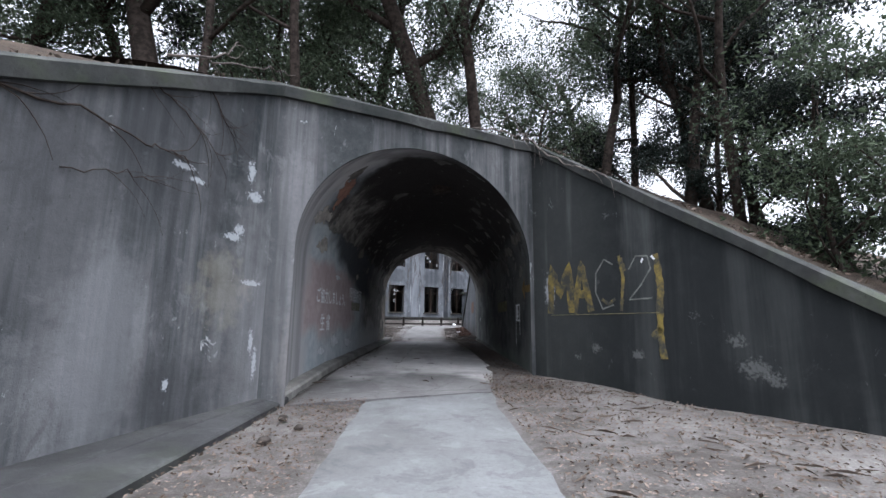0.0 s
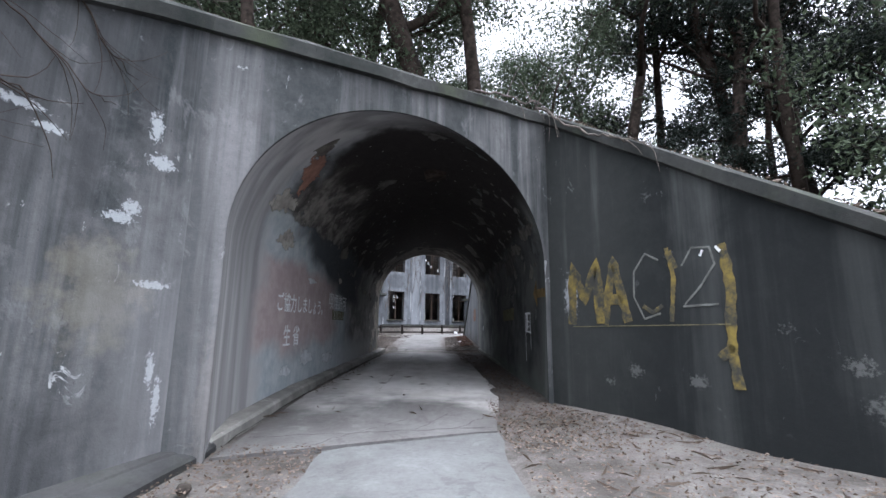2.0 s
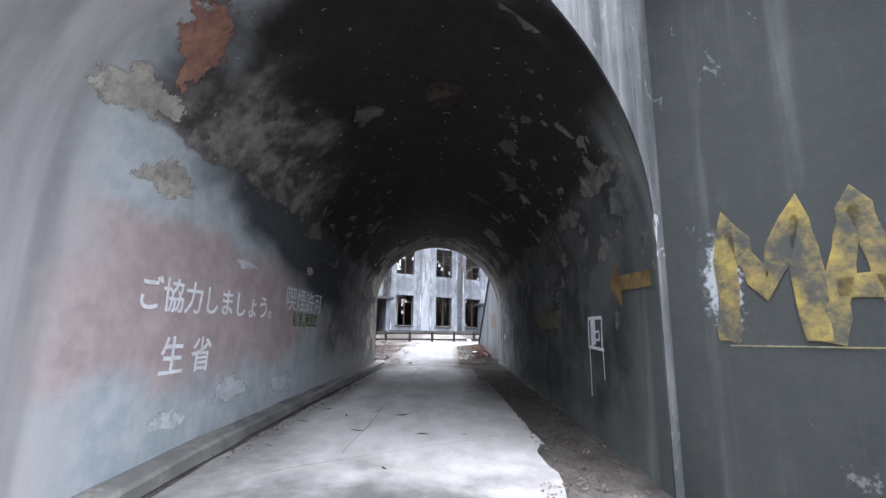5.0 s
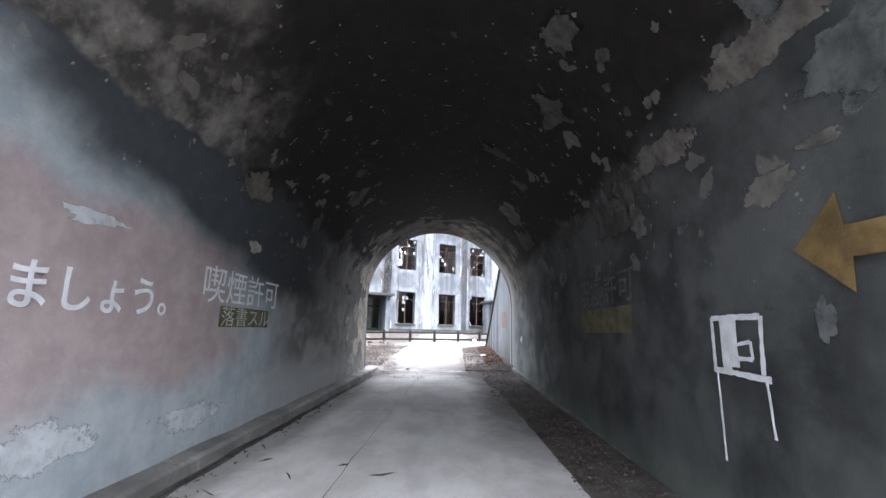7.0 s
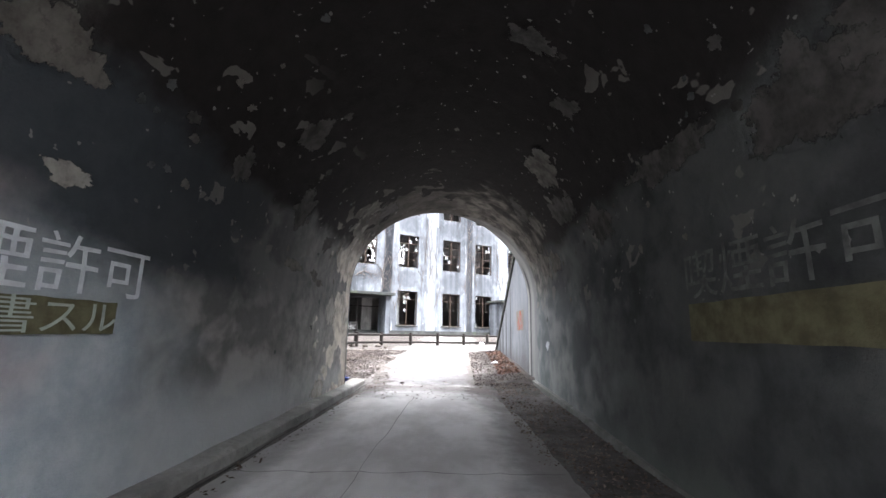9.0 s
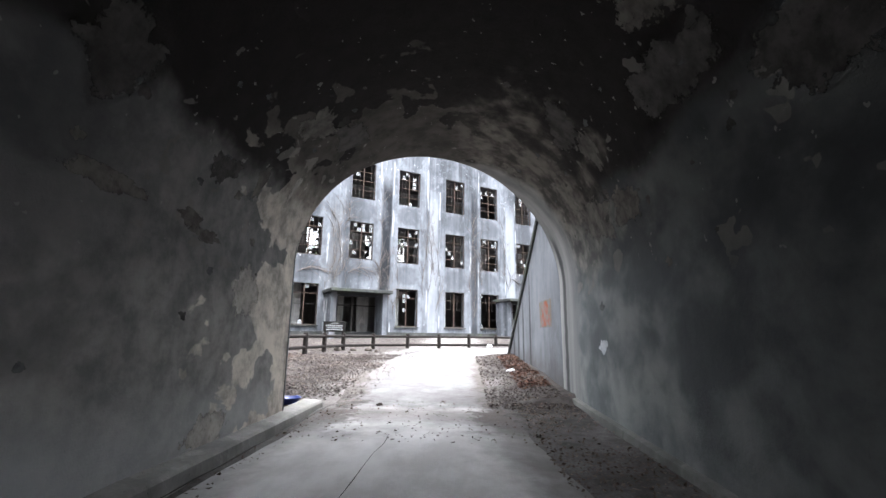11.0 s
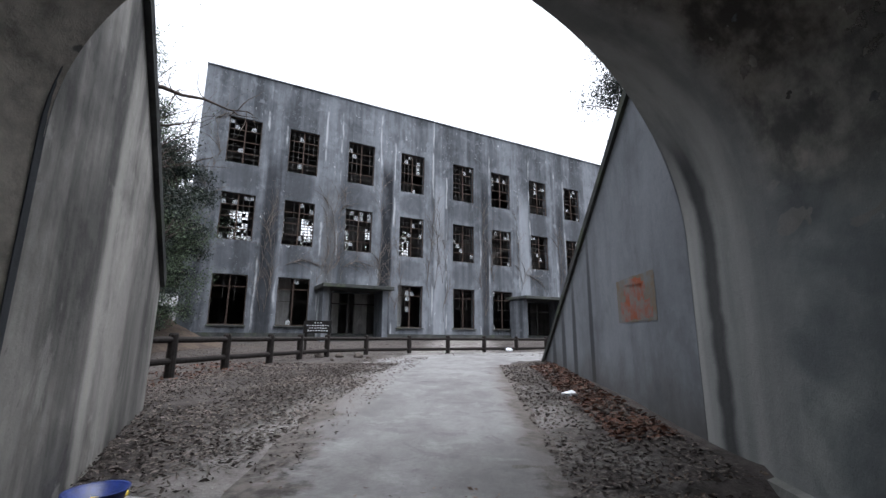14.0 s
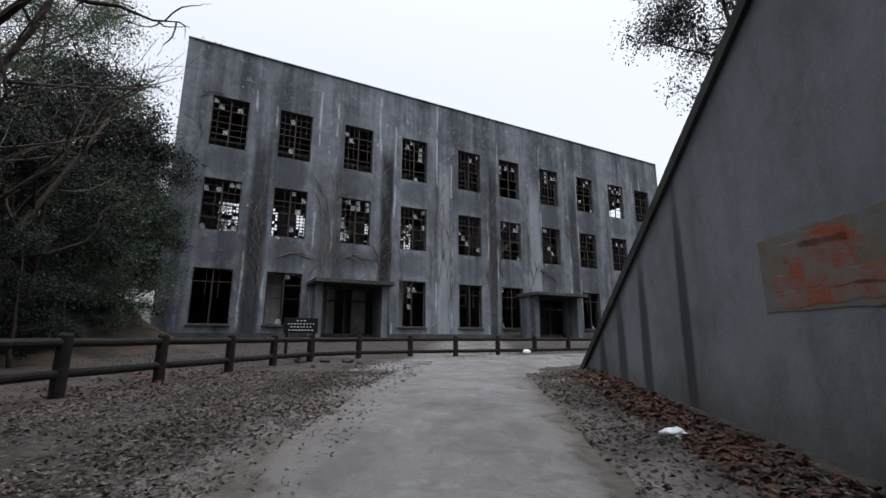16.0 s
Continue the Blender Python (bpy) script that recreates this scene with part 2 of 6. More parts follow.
def vault_extra(m, c):
    x, y, z = m.xyz()
    add, mul, sub = (lambda a, b: m.math("ADD", a, b)), (lambda a, b: m.math("MULTIPLY", a, b)), (lambda a, b: m.math("SUBTRACT", a, b))
    ragged = sub(m.noise(1.3, (1, 0.8, 1), 5, 0.55, 0.2, (4, 4, 4)), 0.5)
    lobes = sub(m.noise(2.6, (1, 0.8, 1), 4, 0.5, 0.3, (9, 1, 5)), 0.5)
    mottle = m.noise(5.0, detail=6, rough=0.65, shift=(2, 7, 1))
    right = m.ramp(x, -0.4, 0.4)
    # one wall: a mauve field in greyish blue paint, worn to grey plaster further in
    zl = add(z, mul(ragged, 0.9))
    field = mul(mul(m.ramp(zl, 0.55, 0.95), m.ramp(zl, 2.15, 1.85)), m.ramp(add(y, mul(ragged, 2.0)), 11.2, 10.2))
    paint = m.mix(field, m.mix(m.ramp(mottle, 0.3, 0.7), (0.28, 0.325, 0.36), (0.39, 0.425, 0.45)), m.mix(m.ramp(mottle, 0.3, 0.7), (0.29, 0.235, 0.24), (0.37, 0.31, 0.31)))
    worn = m.mix(m.ramp(add(mul(ragged, 0.8), lobes), -0.1, 0.18), (0.10, 0.10, 0.098), (0.27, 0.262, 0.25))
    worn = m.mix(m.ramp(z, 1.0, 0.4), worn, (0.34, 0.355, 0.36))
    paint = m.mix(m.ramp(add(y, mul(ragged, 2.5)), 11.0, 12.6), paint, worn)
    paint = m.mix(mul(m.ramp(y, 13.2, 15.4), m.ramp(zl, 0.4, 0.9, 0.5, 0.9)), paint, m.mix(m.ramp(mottle, 0.3, 0.7), (0.135, 0.136, 0.133), (0.29, 0.28, 0.265)))
    # the other: bottle green, nearly black, greyer near the far mouth
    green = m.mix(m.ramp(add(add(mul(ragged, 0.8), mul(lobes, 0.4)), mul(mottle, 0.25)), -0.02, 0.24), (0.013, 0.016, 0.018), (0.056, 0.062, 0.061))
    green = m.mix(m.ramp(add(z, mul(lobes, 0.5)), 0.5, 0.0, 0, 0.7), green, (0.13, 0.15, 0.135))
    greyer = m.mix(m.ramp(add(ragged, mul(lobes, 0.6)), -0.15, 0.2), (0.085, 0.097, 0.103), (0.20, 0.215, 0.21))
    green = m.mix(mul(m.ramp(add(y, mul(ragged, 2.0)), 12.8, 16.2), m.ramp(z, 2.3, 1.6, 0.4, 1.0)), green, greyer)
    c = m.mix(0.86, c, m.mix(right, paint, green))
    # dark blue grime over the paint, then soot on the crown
    wedge = add(add(z, mul(ragged, 0.7)), m.ramp(y, 7.0, 12.5, 0.0, 0.85))
    grime = mul(mul(m.ramp(wedge, 2.25, 2.7), m.ramp(add(y, mul(ragged, 0.8)), 7.3, 8.3)), mul(m.ramp(x, -0.9, -1.6), m.ramp(y, 12.2, 15.0, 1.0, 0.3)))
    c = m.mix(mul(grime, 0.93), c, m.mix(mottle, (0.022, 0.027, 0.033), (0.042, 0.047, 0.052)))
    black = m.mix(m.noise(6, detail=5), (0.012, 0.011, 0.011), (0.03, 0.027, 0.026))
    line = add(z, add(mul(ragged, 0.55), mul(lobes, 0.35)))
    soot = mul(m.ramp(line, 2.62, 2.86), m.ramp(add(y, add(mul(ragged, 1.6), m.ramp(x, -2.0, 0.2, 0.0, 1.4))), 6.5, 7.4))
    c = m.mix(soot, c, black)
    # bare ends near both mouths, in upright bands of tone
    bands = m.noise(1.5, (1, 1.9, 0.14), 4, 0.5)
    bare = mul(m.ramp(add(y, mul(ragged, 1.2)), 6.9, 6.4, 0, 1), m.ramp(x, -1.3, 0.2, 1.0, 0.25))
    c = m.mix(bare, c, m.mix(m.ramp(bands, 0.34, 0.66), (0.19, 0.19, 0.197), (0.345, 0.345, 0.355)))
    side = mul(m.ramp(add(y, mul(ragged, 0.8)), 8.15, 7.6), m.ramp(x, 1.2, 1.6))
    c = m.mix(mul(side, 0.8), c, m.mix(m.ramp(bands, 0.38, 0.62), (0.075, 0.085, 0.085), (0.19, 0.20, 0.195)))
    # grey scaled haunch along one side
    haunch = mul(mul(m.ramp(line, 2.68, 2.74), m.ramp(add(z, mul(ragged, 1.2)), 3.62, 3.2)), mul(m.ramp(add(y, mul(ragged, 1.4)), 7.0, 7.5), m.ramp(add(y, mul(ragged, 2.6)), 10.9, 9.2)))
    haunch = mul(haunch, m.ramp(x, -0.9, -1.2))
    scale = m.mix(m.ramp(add(mul(mottle, 0.7), mul(lobes, 0.5)), 0.22, 0.55), (0.055, 0.052, 0.05), (0.235, 0.225, 0.21))
    c = m.mix(mul(haunch, 0.9), c, scale)
    # small chips strewn over the haunches
    chip = m.ramp(m.noise(3.3, (1, 0.75, 1), 3, 0.5, 0.4, (3, 8, 2)), 0.635, 0.65)
    chip = mul(mul(chip, mul(m.ramp(z, 1.5, 1.9), m.ramp(z, 3.75, 3.3))), mul(m.math("MAXIMUM", right, m.math("MAXIMUM", m.ramp(y, 10.5, 11.5), m.ramp(z, 2.4, 2.7))), m.ramp(y, 7.2, 7.8)))
    c = m.mix(mul(chip, 0.75), c, m.mix(mottle, (0.09, 0.085, 0.08), (0.22, 0.21, 0.195)))
    dots = m.ramp(m.noise(11.0, detail=2, shift=(6, 1, 2)), 0.70, 0.72)
    c = m.mix(mul(mul(dots, m.ramp(z, 1.3, 1.9)), 0.6), c, (0.26, 0.255, 0.245))
    # tan plaster where the paint has come away near the far mouth
    tan = m.mix(m.ramp(add(mul(mottle, 0.6), mul(m.noise(1.4, detail=5, shift=(1, 3, 8)), 0.6)), 0.42, 0.72), (0.21, 0.196, 0.172), (0.56, 0.52, 0.46))
    far = add(y, m.ramp(x, -1.5, 1.2, 0.0, -2.2))
    left_tan = mul(m.ramp(add(far, add(mul(lobes, 6.5), mul(ragged, 2.0))), 16.3, 16.5), m.ramp(x, 1.0, 0.2, 0.0, 1.0))
    c = m.mix(mul(left_tan, m.ramp(z, 3.3, 2.3, 0.12, 0.95)), c, tan)
    right_tan = mul(mul(m.ramp(add(line, mul(ragged, 1.2)), 1.95, 2.4), m.ramp(add(y, mul(lobes, 4.0)), 16.2, 17.4)), right)
    c = m.mix(mul(right_tan, 0.55), c, m.mix(m.ramp(add(mottle, lobes), 0.3, 0.75), (0.06, 0.056, 0.05), (0.27, 0.25, 0.22)))
    # lip of the far mouth, one side: sky-lit strip and corner shade painted on
    lit_lip = mul(m.ramp(add(y, mul(lobes, 0.6)), 18.55, 19.0), right)
    c = m.mix(mul(lit_lip, 0.85), c, m.mix(m.ramp(bands, 0.35, 0.65), (0.15, 0.155, 0.155), (0.25, 0.25, 0.245)))
    crease_shade = m.ramp(m.math("ABSOLUTE", sub(add(y, mul(lobes, 0.15)), 19.62)), 0.16, 0.05, 0, 0.85)
    c = m.mix(mul(mul(crease_shade, right), m.ramp(z, 3.2, 2.6)), c, (0.03, 0.031, 0.033))
    return m.mix(1.0, c, (1.27, 1.26, 1.24), "MULTIPLY")


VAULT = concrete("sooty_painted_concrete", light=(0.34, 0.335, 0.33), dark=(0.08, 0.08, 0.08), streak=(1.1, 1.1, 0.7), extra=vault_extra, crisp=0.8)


def ground_material(name, light, dark, stone=0.5, scale=1.0, humus=False):
    m = Nodes(name, 0.95)
    big = m.noise(0.6 * scale, detail=8, rough=0.65)
    mid = m.noise(4 * scale, detail=7, rough=0.7)
    c = m.mix(m.ramp(m.math("ADD", m.math("MULTIPLY", big, 0.55), m.math("MULTIPLY", mid, 0.45)), 0.36, 0.64), dark, light)
    if humus:
        x, y, z = m.xyz()
        wob = m.math("MULTIPLY", m.math("SUBTRACT", m.noise(0.9, detail=6), 0.5), 3.0)
        aside = m.math("MAXIMUM", m.ramp(m.math("ADD", x, wob), -3.1, -2.2, 1, 0), m.ramp(m.math("ADD", x, wob), 0.3, 1.1))
        aside = m.math("MULTIPLY", aside, m.ramp(m.math("ADD", y, wob), 17.0, 18.6))
        c = m.mix(m.math("MULTIPLY", aside, 0.93), c, m.mix(m.ramp(mid, 0.35, 0.65), (0.014, 0.0115, 0.010), (0.05, 0.043, 0.04)))
        stone = m.math("MULTIPLY", m.math("SUBTRACT", 1.0, m.math("MULTIPLY", aside, 0.85)), stone)
    v = m.t.nodes.new("ShaderNodeTexVoronoi")
    m.t.links.new(m.co, v.inputs["Vector"])
    v.inputs["Scale"].default_value = 28
    peb = m.ramp(v.outputs["Distance"], 0.12, 0.3, 1, 0)
    c = m.mix(m.math("MULTIPLY", peb, m.math("MULTIPLY", m.ramp(mid, 0.45, 0.6), stone)), c, tuple(min(1, x * 1.6) for x in light))
    c = m.mix(m.ramp(m.noise(60, detail=5), 0.4, 0.7, 0, 0.4), c, tuple(x * 0.5 for x in dark))
    h = m.math("ADD", m.math("MULTIPLY", mid, 1.2), m.math("ADD", m.math("MULTIPLY", peb, 0.25), m.math("MULTIPLY", m.noise(45, detail=5), 0.4)))
    return m.done(c, h, 0.6, 0.03)


DIRT = ground_material("pale_stony_dirt", (0.155, 0.147, 0.142), (0.055, 0.049, 0.045), humus=True)
FOREST = ground_material("leafy_forest_soil", (0.085, 0.065, 0.05), (0.03, 0.024, 0.02), 0.2)
PATH_MAT = concrete("worn_path_concrete", light=(0.15, 0.154, 0.157), dark=(0.095, 0.096, 0.096), streak=(1, 0.6, 1), lo=0.36, hi=0.6)
def floor_extra(m, c):
    x, y, z = m.xyz()
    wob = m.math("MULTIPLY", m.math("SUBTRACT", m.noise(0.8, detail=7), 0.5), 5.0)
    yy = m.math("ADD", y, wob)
    # dry: mid-tunnel floor painted paler to make up for missing daylight
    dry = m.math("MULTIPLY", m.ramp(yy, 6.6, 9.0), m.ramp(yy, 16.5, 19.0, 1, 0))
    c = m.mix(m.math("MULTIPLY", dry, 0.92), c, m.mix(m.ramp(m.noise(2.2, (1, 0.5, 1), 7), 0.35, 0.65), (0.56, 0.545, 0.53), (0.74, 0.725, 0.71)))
    # dirt trodden in from both sides beyond the mouth
    fray = m.math("MULTIPLY", m.math("SUBTRACT", m.noise(1.7, detail=8, rough=0.7, shift=(2, 2, 0)), 0.5), 2.2)
    lean = m.math("MULTIPLY", m.math("SUBTRACT", y, 19.0), 0.15)
    inner = m.math("ADD", m.math("ADD", m.math("ADD", x, 1.95), lean), fray)
    outer = m.math("ADD", m.math("SUBTRACT", 0.42, x), fray)
    dirt = m.math("MULTIPLY", m.math("MAXIMUM", m.ramp(inner, 0.42, 0.1), m.ramp(outer, 0.36, 0.08)), m.math("MULTIPLY", m.ramp(y, 16.0, 18.0), m.ramp(y, 27.5, 25.5)))
    c = m.mix(m.math("MULTIPLY", dirt, 0.9), c, m.mix(m.ramp(m.noise(9, detail=6), 0.35, 0.65), (0.02, 0.017, 0.0155), (0.075, 0.066, 0.06)))
    for i, (x, y, hx, hy, k) in enumerate(((-0.6, 17.9, 2.2, 0.45, 0.6), (0.9, 14.0, 0.5, 3.0, 0.7), (-1.9, 12.0, 0.25, 5.0, 0.5), (0.6, 17.0, 0.5, 1.5, 0.6), (-2.4, 22.5, 0.6, 3.0, 0.5), (0.3, 22.5, 0.25, 3.5, 0.5))):
        c = m.mix(m.math("MULTIPLY", m.patch((x, y, 0.15), (hx, hy, 2.0), 0.1, i * 1.7, 0.6), k), c, (0.085, 0.075, 0.068))
    return c


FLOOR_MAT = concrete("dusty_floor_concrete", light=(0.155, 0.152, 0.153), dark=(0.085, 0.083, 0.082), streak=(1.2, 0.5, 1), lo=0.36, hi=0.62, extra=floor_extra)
KERB_MAT = concrete("kerb_concrete", light=(0.34, 0.333, 0.315), dark=(0.13, 0.127, 0.12), streak=(1, 1, 1))
FOOT_MAT = concrete("mossy_footing_concrete", light=(0.24, 0.24, 0.225), dark=(0.10, 0.105, 0.095), streak=(1, 1, 1), moss=0.3)
DAMP_MAT = concrete("damp_dark_concrete", light=(0.065, 0.066, 0.068), dark=(0.022, 0.023, 0.024), streak=(1, 1, 1), moss=0.15)
BARK = plain("grey_brown_bark", (0.042, 0.033, 0.028), 0.95, 0.5, 9, grain=35)
TWIG = plain("grey_twig", (0.12, 0.105, 0.095), 0.9, 0.4, 12)
LOG = plain("dark_brown_stained_log", (0.016, 0.0135, 0.0125), 0.9, 0.35, 14)
STEEL = plain("rusted_steel_bar", (0.028, 0.024, 0.022), 0.7, 0.5, 25)
RUST = plain("rust_stained_frame", (0.05, 0.035, 0.028), 0.8, 0.5, 15)


def leaf_material(name, a, b, rough=0.5, thin=0.0):
    m = Nodes(name, rough)
    g = m.t.nodes.new("ShaderNodeNewGeometry")
    c = m.mix(g.outputs["Random Per Island"], a, b)
    m.bsdf.inputs["Specular IOR Level"].default_value = 0.12
    c = m.mix(m.ramp(m.noise(0.7), 0.35, 0.65, 0, 0.5), c, tuple(v * 0.55 for v in a))
    if thin:
        tr = m.t.nodes.new("ShaderNodeBsdfTranslucent")
        m.put(tr.inputs["Color"], m.mix(0.6, c, tuple(v * 1.6 for v in b)))
        mx = m.t.nodes.new("ShaderNodeMixShader")
        mx.inputs[0].default_value = thin
        m.t.links.new(m.bsdf.outputs[0], mx.inputs[1])
        m.t.links.new(tr.outputs[0], mx.inputs[2])
        m.t.links.new(mx.outputs[0], m.t.nodes["Material Output"].inputs["Surface"])
    return m.done(c)


LEAF = leaf_material("evergreen_leaf", (0.03, 0.045, 0.027), (0.10, 0.128, 0.082), 0.6, 0.15)
NEEDLE = leaf_material("dark_conifer_foliage", (0.011, 0.017, 0.014), (0.036, 0.046, 0.039))
DRY = leaf_material("fallen_dry_leaf", (0.065, 0.046, 0.035), (0.215, 0.175, 0.148), 0.85)
DAMP_LEAF = leaf_material("damp_fallen_leaf", (0.026, 0.021, 0.019), (0.155, 0.133, 0.12), 0.8)
RED = leaf_material("fallen_russet_leaf", (0.035, 0.019, 0.014), (0.13, 0.066, 0.046), 0.8)
TWIGS = leaf_material("dry_stick", (0.06, 0.045, 0.035), (0.2, 0.165, 0.14), 0.9)
WHITE_PAINT = plain("white_brushed_paint", (0.72, 0.74, 0.76), 0.8, 0.15, 8)
FADED_PAINT = plain("faded_white_paint", (0.135, 0.14, 0.132), 0.85, 0.35, 8)


def worn_paint(name, colour, under, lo, hi):
    """Old paint, rubbed through in spots to the wall below."""
    m = Nodes(name, 0.85)
    c = m.mix(m.ramp(m.noise(3, (1, 1, 0.5), 7, 0.7), lo, hi), under, m.mix(m.noise(9), tuple(v * 0.7 for v in colour), colour))
    return m.done(c, m.noise(60, detail=3), 0.2, 0.01)


YELLOW_PAINT = worn_paint("ochre_yellow_paint", (0.29, 0.22, 0.06), (0.05, 0.051, 0.047), 0.39, 0.66)
PALE_PAINT = plain("pale_greenish_paint", (0.42, 0.46, 0.40), 0.85, 0.2, 8)
OLIVE_PAINT = plain("faded_olive_yellow_paint", (0.135, 0.125, 0.074), 0.85, 0.3, 6)
ORANGE_PAINT = worn_paint("rusty_orange_paint", (0.25, 0.075, 0.04), (0.15, 0.13, 0.12), 0.40, 0.6)
TAN_PAINT = worn_paint("faded_tan_paint", (0.16, 0.12, 0.075), (0.13, 0.135, 0.14), 0.35, 0.65)
ARROW_PAINT = plain("brownish_yellow_paint", (0.17, 0.115, 0.05), 0.85, 0.4, 5)
BLUE_PLASTIC = plain("blue_plastic", (0.012, 0.03, 0.16), 0.4, 0.2, 20)
YELLOW_PLASTIC = plain("yellow_plastic", (0.5, 0.36, 0.03), 0.5, 0.2, 20)
BAG = plain("white_plastic_bag", (0.5, 0.52, 0.55), 0.5, 0.1, 12)
STONE = plain("field_stone", (0.05, 0.043, 0.038), 0.9, 0.35, 9)
SIGN = plain("dark_sign_board", (0.012, 0.011, 0.011), 0.95, 0.2, 10)


def glass_material():
    m = Nodes("dirty_window_glass", 0.12)
    m.bsdf.inputs["Transmission Weight"].default_value = 0.75
    return m.done(m.mix(m.ramp(m.noise(7), 0.4, 0.65), (0.5, 0.53, 0.55), (0.8, 0.84, 0.86)))


GLASS = glass_material()


# ---- small tools ----
def mesh_ob(name, verts, faces, mat, parent=None, smooth=False, label="", category="", kind="", group=""):
    me = bpy.data.meshes.new(name)
    me.from_pydata([tuple(v) for v in verts], [], [tuple(f) for f in faces])
    me.update()
    for m in mat if isinstance(mat, (list, tuple)) else (mat,):
        me.materials.append(m)
    if smooth:
        me.polygons.foreach_set("use_smooth", [True] * len(me.polygons))
    ob = new(name, me)
    if parent:
        ob.parent = parent
    return tagged(ob, label, category, group, kind)


def part(name, bm, mat, parent=None, label="", smooth=False, category="", kind="", group=""):
    bmesh.ops.recalc_face_normals(bm, faces=bm.faces)
    me = bpy.data.meshes.new(name)
    bm.to_mesh(me)
    bm.free()
    me.materials.append(mat)
    if smooth:
        me.polygons.foreach_set("use_smooth", [True] * len(me.polygons))
    ob = new(name, me)
    if parent:
        ob.parent = parent
    return tagged(ob, label, category, group, kind)


def thing(name, label, category, m=None, group=""):
    ob = new(name)
    if m is not None:
        ob.matrix_basis = m
    return tagged(ob, label, category, group)


def add_box(bm, c, s, m=None, bevel=0.0):
    made = bmesh.ops.create_cube(bm, size=1.0)["verts"]
    for v in made:
        v.co = Vector((v.co.x * s[0] + c[0], v.co.y * s[1] + c[1], v.co.z * s[2] + c[2]))
        if m is not None:
            v.co = m @ v.co
    if bevel:
        edges = list({e for v in made for e in v.link_edges})
        bmesh.ops.bevel(bm, geom=edges, offset=bevel, segments=2, affect="EDGES", profile=0.6)
    return bm


def add_prism(bm, poly, push):
    """A closed outline (points in one plane) pushed along a vector."""
    a = [bm.verts.new(p) for p in poly]
    b = [bm.verts.new(Vector(p) + Vector(push)) for p in poly]
    bm.faces.new(a)
    bm.faces.new(list(reversed(b)))
    for i in range(len(a)):
        j = (i + 1) % len(a)
        bm.faces.new((a[i], b[i], b[j], a[j]))
    return bm


def add_tube(bm, pts, radii, sides=7, ends=True):
    pts = [Vector(p) for p in pts]
    rings = []
    up = Vector((0.31, 0.17, 0.93)).normalized()
    for i, p in enumerate(pts):
        d = (pts[min(i + 1, len(pts) - 1)] - pts[max(i - 1, 0)]).normalized()
        u = d.cross(up)
        u = d.cross(Vector((1, 0, 0))) if u.length < 0.05 else u
        u.normalize()
        w = d.cross(u)
        rings.append([bm.verts.new(p + radii[i] * (math.cos(a) * u + math.sin(a) * w)) for a in (2 * math.pi * k / sides for k in range(sides))])
    for a, b in zip(rings, rings[1:]):
        for k in range(sides):
            bm.faces.new((a[k], a[(k + 1) % sides], b[(k + 1) % sides], b[k]))
    if ends:
        bm.faces.new(rings[0])
        bm.faces.new(list(reversed(rings[-1])))
    return bm


# ---- plan of the ridge: p runs along it, q through it ----
A32 = radians(32.0)
D, NN = Vector((math.cos(A32), math.sin(A32), 0)), Vector((-math.sin(A32), math.cos(A32), 0))


def pq(p, q, z=0.0):
    return D * p + NN * q + Vector((0, 0, z))


def to_pq(x, y):
    v = Vector((x, y, 0))
    return v.dot(D), v.dot(NN)


def ground_z(x, y):
    return float(np.interp(y, [-3, 5, 8, 19, 25, 33, 44, 60], [-0.12, -0.1, 0.03, 0.13, 0.42, 0.55, 0.95, 1.0]))


def ridge_z(q, p=3.0):
    fall = 0.2 * min(9.0, max(0.0, -0.5 - p)) * float(np.interp(q, [3, 8, 17, 19], [0.7, 1, 1, 0]))
    return -fall + float(np.interp(q, [-1.4, 0.65, 2.14, 3.3, 5.25, 8.5, 13.5, 16.1, 18.2, 19.8, 22.3, 23.5],
                           [-0.4, 1.05, 2.15, 2.98, 4.1, 4.2, 4.4, 4.5, 3.2, 1.95, 0.3, -0.3]))


LEFT_CORNER, RIGHT_CORNER = Vector((-2.25, 4.80, 0)), Vector((1.68, 7.24, 0))
EXIT_LEFT, EXIT_RIGHT = Vector((-2.288, 17.495, 0)), Vector((1.692, 19.995, 0))
CX, R_IN, SPRING = -0.30, 2.0, 1.90


def face_y(x):
    return LEFT_CORNER.y + (x - LEFT_CORNER.x) * (RIGHT_CORNER.y - LEFT_CORNER.y) / (RIGHT_CORNER.x - LEFT_CORNER.x)


def exit_y(x):
    return EXIT_LEFT.y + (x - EXIT_LEFT.x) * (EXIT_RIGHT.y - EXIT_LEFT.y) / (EXIT_RIGHT.x - EXIT_LEFT.x)


def arch_profile(cx, r, spring, foot=-0.4, n=72):
    """From the foot of one jamb over the crown to the other: x, z."""
    pts = [(cx - r, foot), (cx - r, spring * 0.35), (cx - r, spring * 0.7)]
    pts += [(cx - r * math.cos(math.pi * i / n), spring + r * math.sin(math.pi * i / n)) for i in range(n + 1)]
    return pts + [(cx + r, spring * 0.7), (cx + r, spring * 0.35), (cx + r, foot)]


def floor_rise(y):
    return float(np.interp(y, [4.5, 8, 20], [0.0, 0.0, 0.14]))


